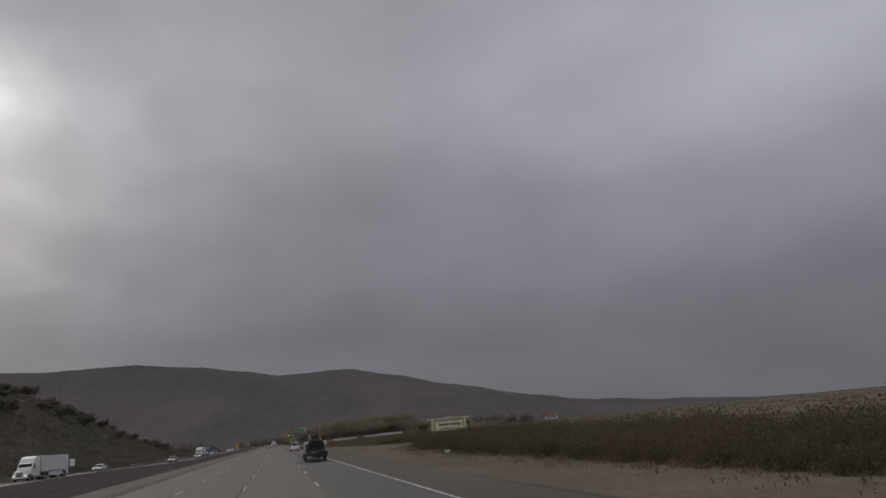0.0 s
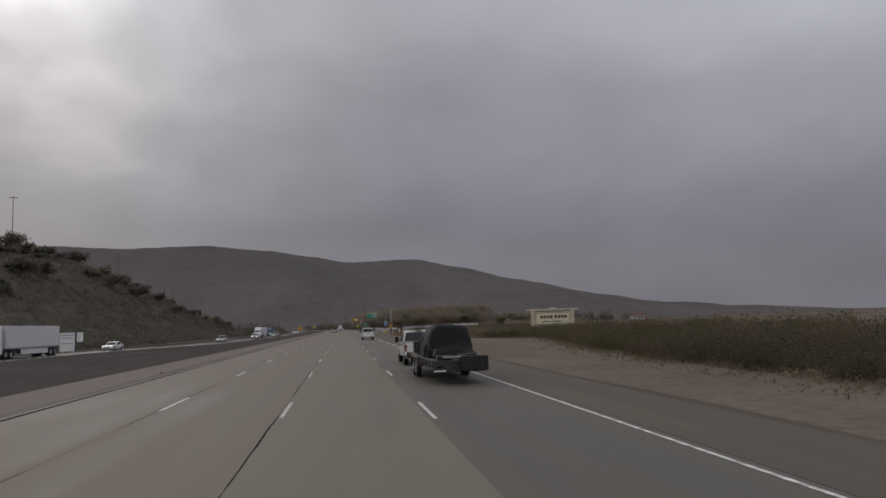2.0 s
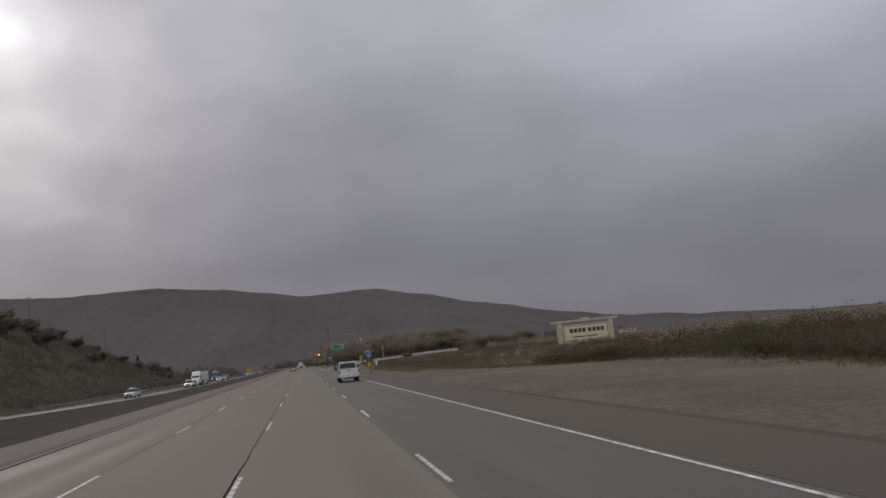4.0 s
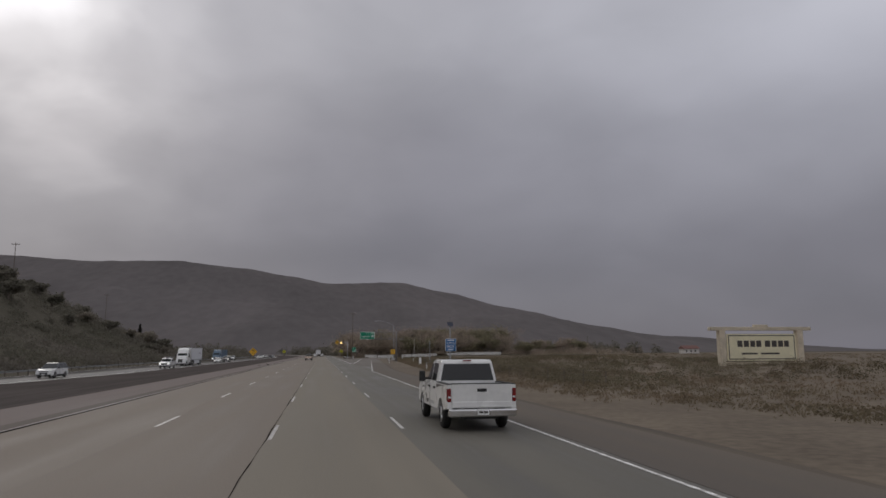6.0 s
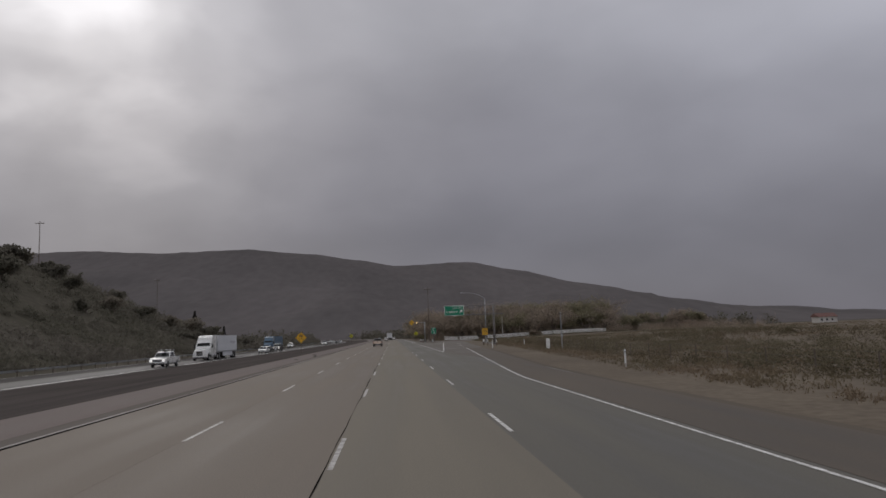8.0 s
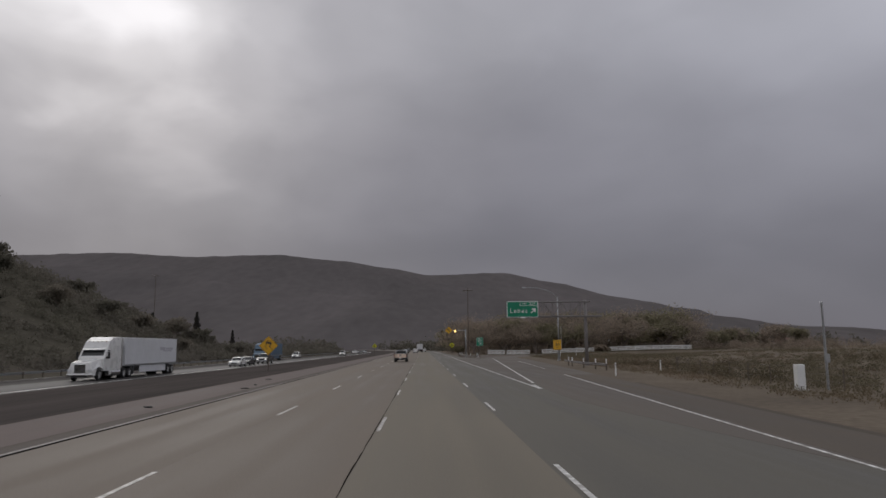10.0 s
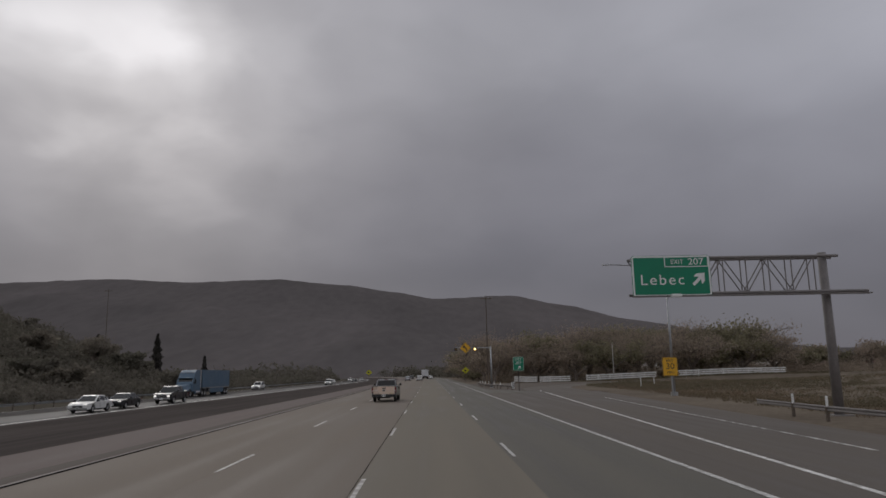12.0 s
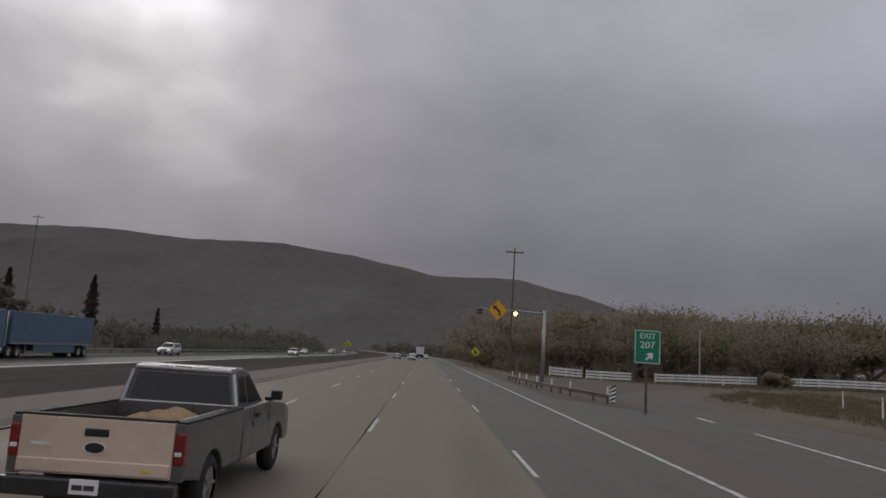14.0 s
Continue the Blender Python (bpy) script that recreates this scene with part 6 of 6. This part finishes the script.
# ---- plants ----
def leaf_mesh(name, centres, sizes, rng, material, parent=None, tall=1.0, per=1):
    """Many small tilted leaves or tufts, one four-cornered blade each."""
    n = len(centres)
    c = np.asarray(centres, dtype=float)
    s = np.asarray(sizes, dtype=float)[:, None]
    a = rng.normal(size=(n, 3))
    a /= np.linalg.norm(a, axis=1)[:, None]
    b = rng.normal(size=(n, 3))
    b -= a * (a * b).sum(1)[:, None]
    b /= np.linalg.norm(b, axis=1)[:, None]
    a = a * np.array([1, 1, tall])
    v = np.stack([c - a * s, c + b * s * 0.55, c + a * s, c - b * s * 0.55], 1).reshape(-1, 3)
    me = bpy.data.meshes.new(name)
    me.vertices.add(4 * n)
    me.vertices.foreach_set("co", v.ravel())
    me.loops.add(4 * n)
    me.loops.foreach_set("vertex_index", np.arange(4 * n, dtype=np.int32))
    me.polygons.add(n)
    me.polygons.foreach_set("loop_start", np.arange(0, 4 * n, 4, dtype=np.int32))
    me.materials.append(material)
    me.update(calc_edges=True)
    me.validate()
    ob = new(name, me)
    ob.parent = parent
    return ob


def tree(label, x, y, h, spread, seed, leaf, density=900, leaf_size=0.16, twiggy=False, z=None, category="tree"):
    """A tapered trunk with forking limbs and a crown of many small leaves or twigs."""
    rnd = random.Random(seed)
    rng = np.random.default_rng(seed)
    g = thing("tree", label, category, x, y, (land(x, y) if z is None else z) - 0.15, rnd.uniform(0, 360), group="roadside trees")
    tips, lv, lf = [], [], []

    def limb(p, q, r0, r1, n):
        d = (q - p).normalized()
        u = d.orthogonal().normalized()
        w = d.cross(u)
        i0 = len(lv)
        for c, r in ((p, r0), (q, r1)):
            for j in range(n):
                t = 6.2832 * j / n
                lv.append(c + u * (r * math.cos(t)) + w * (r * math.sin(t)))
        for j in range(n):
            lf.append((i0 + j, i0 + (j + 1) % n, i0 + n + (j + 1) % n, i0 + n + j))

    def grow(p, d, length, r, level):
        q = p + d * length
        limb(p, q, r, r * 0.6, 6 if level < 2 else 4)
        tips.append((q, level))
        tips.append((p.lerp(q, 0.5), level))
        if level < 3:
            for _ in range(3):
                nd = (d * 0.8 + Vector((rnd.uniform(-1, 1) * spread, rnd.uniform(-1, 1) * spread, rnd.uniform(-0.45, 0.6)))).normalized()
                grow(p.lerp(q, rnd.uniform(0.45, 1.0)), nd, length * rnd.uniform(0.55, 0.8), r * 0.55, level + 1)

    limb(Vector((0, 0, 0)), Vector((rnd.uniform(-0.03, 0.03) * h, 0, h * 0.18)), h * 0.03, h * 0.024, 8)
    for _ in range(rnd.randint(4, 6)):
        a = rnd.uniform(0, 6.283)
        d = Vector((math.cos(a) * spread * 0.75, math.sin(a) * spread * 0.75, rnd.uniform(0.5, 1.3))).normalized()
        grow(Vector((0, 0, h * rnd.uniform(0.08, 0.18))), d, h * rnd.uniform(0.26, 0.36), h * 0.018, 0)
    high = max(t.z for t, l in tips)
    arrays("trunk", lv, lf, M_bark, g)
    ends = [t for t, l in tips if l >= 1]
    pick = rng.integers(0, len(ends), density)
    cen = np.array([ends[i] for i in pick]) + rng.normal(size=(density, 3)) * (h * np.array((0.07, 0.07, 0.035)))
    cen[:, 2] = np.maximum(cen[:, 2], 0.2)
    leaf_mesh("crown", cen, rng.uniform(0.6, 1.5, density) * leaf_size, rng, leaf, g, 1.0)
    f = h / (high * 1.06)
    g.scale = (f, f, f)
    return g


def conifer(label, x, y, h, seed):
    rng = np.random.default_rng(seed)
    g = thing("conifer", label, "tree", x, y, land(x, y) - 0.2, 0, group="conifers")
    part("trunk", rod((0, 0, 0), (0, 0, h), h * 0.018, 0.02, 8), M_bark, g)
    n = 5200
    t = rng.uniform(0.03, 1.0, n)
    tier = 0.75 + 0.25 * np.sin(t * 46)
    rad = np.minimum(1.0, (1 - t) * 2.2) ** 0.8 * h * 0.095 * tier * rng.uniform(0.25, 1.05, n) + 0.1
    a = rng.uniform(0, 6.283, n)
    lop = 1 + 0.35 * np.sin(a * 2 + seed)
    cen = np.stack([np.cos(a) * rad * lop, np.sin(a) * rad * lop, t * h - rad * 0.25], 1)
    leaf_mesh("crown", cen, rng.uniform(0.18, 0.5, n), rng, M_conifer, g, 0.6)


def scrub(name, label, spots, seed, material, blades=46, size=0.1, tall=1.0):
    """Low bushes: spots are (x, y, radius, height)."""
    rng = np.random.default_rng(seed)
    cen, sz = [], []
    for x, y, r, h in spots:
        z = land(x, y)
        k = int(blades)
        u = rng.normal(size=(k, 3))
        u /= np.linalg.norm(u, axis=1)[:, None]
        u *= rng.uniform(0.35, 1.0, (k, 1)) ** 0.5
        lump = 1 + 0.3 * np.sin(u[:, 0] * 5 + x) * np.cos(u[:, 1] * 4 + y)
        c = np.stack([x + u[:, 0] * r * lump, y + u[:, 1] * r * lump, z + np.abs(u[:, 2]) * h * lump], 1)
        cen.append(c)
        sz.append(rng.uniform(0.5, 1.4, k) * size * (0.5 + 0.5 * r))
    ob = leaf_mesh(name, np.concatenate(cen), np.concatenate(sz), rng, material, None, tall)
    return tagged(ob, label, "bushes", kind="stuff")


rs = random.Random(11)


def field_spots(n, x0, x1, y0, y1, r0, r1, flat=0.8):
    out = []
    while len(out) < n:
        y = rs.uniform(y0, y1)
        e = max(12.6, verge(y) + 6.0 + 2.6 * smooth01((y - 215) / 40))
        if y < 215:
            e = max(e, bank(y) - 0.8)
        x = e + (x1 - x0) * rs.random() ** 1.7
        if noise.noise((x * 0.06, y * 0.03, 7.0)) < -0.12 + 0.35 * (rs.random() - 0.3):
            continue
        r = rs.uniform(r0, r1)
        out.append((x + bend(y), y, r, r * flat * rs.uniform(0.6, 1.3)))
    return out


scrub("verge_scrub", "dry brown and olive scrub on the flat field beside the road", field_spots(3600, 0, 60, 0, 470, 0.3, 0.7, 0.38), 1, M_brush, 66, 0.055)
scrub("field_scrub", "far dry scrub across the valley floor", field_spots(3400, 0, 230, 10, 700, 0.6, 1.4, 0.3), 2, M_brush, 44, 0.1)
brown_bank, olive_bank = [], []
for _ in range(1500):
    y = 24 + 150 * rs.random()
    x = bank(y) + 24 * rs.random() ** 1.9
    r = rs.uniform(0.7, 1.7) * (0.75 if x < bank(y) + 2 else 1.0)
    lean = noise.noise((x * 0.05, y * 0.04, 3.0)) + rs.uniform(-0.25, 0.25)
    (brown_bank if lean < 0.05 else olive_bank).append((x, y, r, r * rs.uniform(0.95, 1.5)))
brown_field, olive_field = [], []
while len(brown_field) + len(olive_field) < 950:
    y = rs.uniform(205, 352)
    e = max(17.0, verge(y) + 11.0)
    x = e + 46 * rs.random() ** 1.3
    tone = noise.noise((x * 0.05, y * 0.05, 4.0))
    if tone < -0.25:
        continue
    r = rs.uniform(0.5, 1.15)
    (olive_field if tone > -0.02 else brown_field).append((x, y, r, r * rs.uniform(0.75, 1.15)))
scrub("field_brush", "waist-high brown brush across the field behind the wire fence", brown_field, 12, M_thicket, 170, 0.065)
scrub("green_field_brush", "waist-high olive-green brush across the field behind the wire fence", olive_field, 13, M_fieldgreen, 170, 0.065)
scrub("tall_scrub", "tall brown winter thicket at the edge of the dirt", brown_bank, 6, M_thicket, 300, 0.06)
scrub("green_scrub", "tall olive-green bushes at the edge of the dirt", olive_bank, 8, M_olive, 300, 0.062)
thicket = [(rs.uniform(14, 150), rs.uniform(469, 560), rs.uniform(1.2, 2.6), rs.uniform(1.8, 4.6)) for _ in range(520)] + [(rs.uniform(96, 132), rs.uniform(493, 506), rs.uniform(1.2, 2.2), rs.uniform(2, 4)) for _ in range(90)]
scrub("fence_thicket", "bare brown thicket behind the ranch fence", thicket, 7, M_twig, 170, 0.11)
ramp_grass = []
while len(ramp_grass) < 2300:
    pick = rs.random()
    if pick < 0.46:
        y = rs.uniform(386, 446)
        x = ramp_r(y) + 2.6 + 1.6 * noise.noise((3.0, y * 0.3, 0.0)) + rs.uniform(-0.6, 1.2) + 5.5 * (1 - smooth01((y - 392) / 26)) + rs.random() ** 1.2 * 34
    elif pick < 0.62:
        x, y = rs.uniform(26, 84), rs.uniform(453, 462)
    else:
        y = rs.uniform(330, 456)
        x = ramp_r(min(y, 420)) + 13 + 70 * rs.random()
    if y < 450 and noise.noise((x * 0.08, y * 0.08, 6.0)) < -0.3:
        continue
    r = rs.uniform(0.35, 0.8)
    ramp_grass.append((x, y, r, rs.uniform(0.2, 0.55)))
scrub("ramp_grass", "rough olive-brown grass between the ramp and the ranch fence", ramp_grass, 14, M_fieldgreen, 55, 0.07, 1.6)
grass_spots = []
for _ in range(9000):
    y = rs.uniform(20, 460)
    e = max(11.8, verge(y) + 4.2 + 2.6 * smooth01((y - 215) / 40))
    if y < 215:
        e = max(e, bank(y) - 1.6 - 3 * rs.random() ** 3)
    x = e + 24 * rs.random() ** 1.4
    grass_spots.append((x, y, rs.uniform(0.2, 0.5), rs.uniform(0.15, 0.4)))
scrub("dry_grass", "tufts of dry tan grass along the dirt verge", grass_spots, 3, M_brush, 16, 0.07, 2.0)

hill_spots = []
while len(hill_spots) < 11000:
    y = rs.uniform(110, 760)
    u = 4 + 150 * rs.random() ** 1.3
    x = HILL_B + hill_swing(y) + bend(y) - 3 - u
    if x < -330 or noise.noise((x * 0.03, y * 0.03, 9.0)) < -0.6:
        continue
    r = rs.uniform(0.8, 2.3) * (1.25 if y > 420 else 0.9)
    hill_spots.append((x, y, r, r * rs.uniform(0.7, 1.3)))
scrub("hillside_brush", "dense dark olive brush over the roadside hill", hill_spots, 4, M_hbrush, 44, 0.2)
far_spots = [(rs.uniform(-260, 260) + bend(y), y, rs.uniform(3, 6), rs.uniform(4, 10)) for y in [rs.uniform(640, 1050) for _ in range(1100)]]
far_spots = [s for s in far_spots if not (-48 + bend(s[1]) < s[0] < 12 + bend(s[1]))]
scrub("far_thicket", "grey thickets across the valley under the mountain", far_spots, 5, M_hbrush, 80, 0.32)

k = 0
for row, (yr, n, x0, x1) in enumerate(((478, 12, 14, 82), (494, 14, 11, 86), (514, 13, 11, 92), (538, 11, 11, 96))):
    for i in range(n):
        k += 1
        x = x0 + (x1 - x0) * (i + rs.uniform(0.1, 0.9)) / n
        y = yr + rs.uniform(-6, 6)
        h = (15.5 - 1.2 * (x - 15) / 65) * rs.uniform(0.8, 1.05) * (0.72 if row == 0 else 1.0)
        green = k % 5 == 0 or 66 < x < 76 or (row > 1 and x > 80)
        tree("bushy olive-green tree behind the ranch fence" if green else "bare grey-brown winter tree behind the ranch fence", x, y, h, rs.uniform(0.95, 1.3), 20 + k,
             M_leaf if green else M_twig, 3400, 0.22 if green else 0.15)
for i in range(8):
    k += 1
    tree("low olive-brown tree at the edge of the field", 99 + i * 4.2 + rs.uniform(-1, 1), 500 + rs.uniform(-7, 7), rs.uniform(7, 9.6), 1.2, 20 + k, M_leaf if k % 2 else M_twig, 2200, 0.22)
for x, y, h in ((11.8, 505, 4.0), (13, 530, 5), (12, 560, 5.5), (51.0, 460.5, 2.3), (52.6, 461.5, 1.7), (11, 590, 6), (14, 615, 6), (15, 575, 6)):
    k += 1
    tree("low olive roadside bush with open twigs", x, y, h, 1.4, 60 + k, M_leaf if k % 2 else M_twig, 1300, 0.18, category="bush")
conifer("tall dark pointed conifer beyond the oncoming lanes", -98, 564.6, 18.8, 1)
conifer("tall dark pointed conifer on the low hillside", -106.5, 537, 15.5, 2)
conifer("slim dark conifer by the oncoming lanes", -92, 600, 12, 3)
oaks = []
for i in range(130):
    k += 1
    y = rs.uniform(395, 690) if i < 60 else rs.uniform(215, 430)
    x = HILL_B + hill_swing(y) - (8 + 72 * rs.random() if i < 60 else 30 + 70 * rs.random() ** 0.7)
    oak = rs.uniform(4.5, 8) * (1 - 0.45 * smooth01((y - 430) / 90))
    if len(oaks) < 8:
        oaks.append(tree("dark bushy oak on the roadside hill", x, y, oak, 1.25, 200 + k, M_hbrush if k % 4 else M_oak, 1500, 0.22))
    else:
        src = oaks[k % 8]
        f = rs.uniform(0.8, 1.25) * (1 - 0.45 * smooth01((y - 430) / 90))
        copy_thing(src, Matrix.Translation((x, y, land(x, y) - 0.15)) @ Matrix.Rotation(rs.uniform(0, 6.28), 4, "Z") @ Matrix.Diagonal((f, f, f * rs.uniform(0.85, 1.1), 1)))
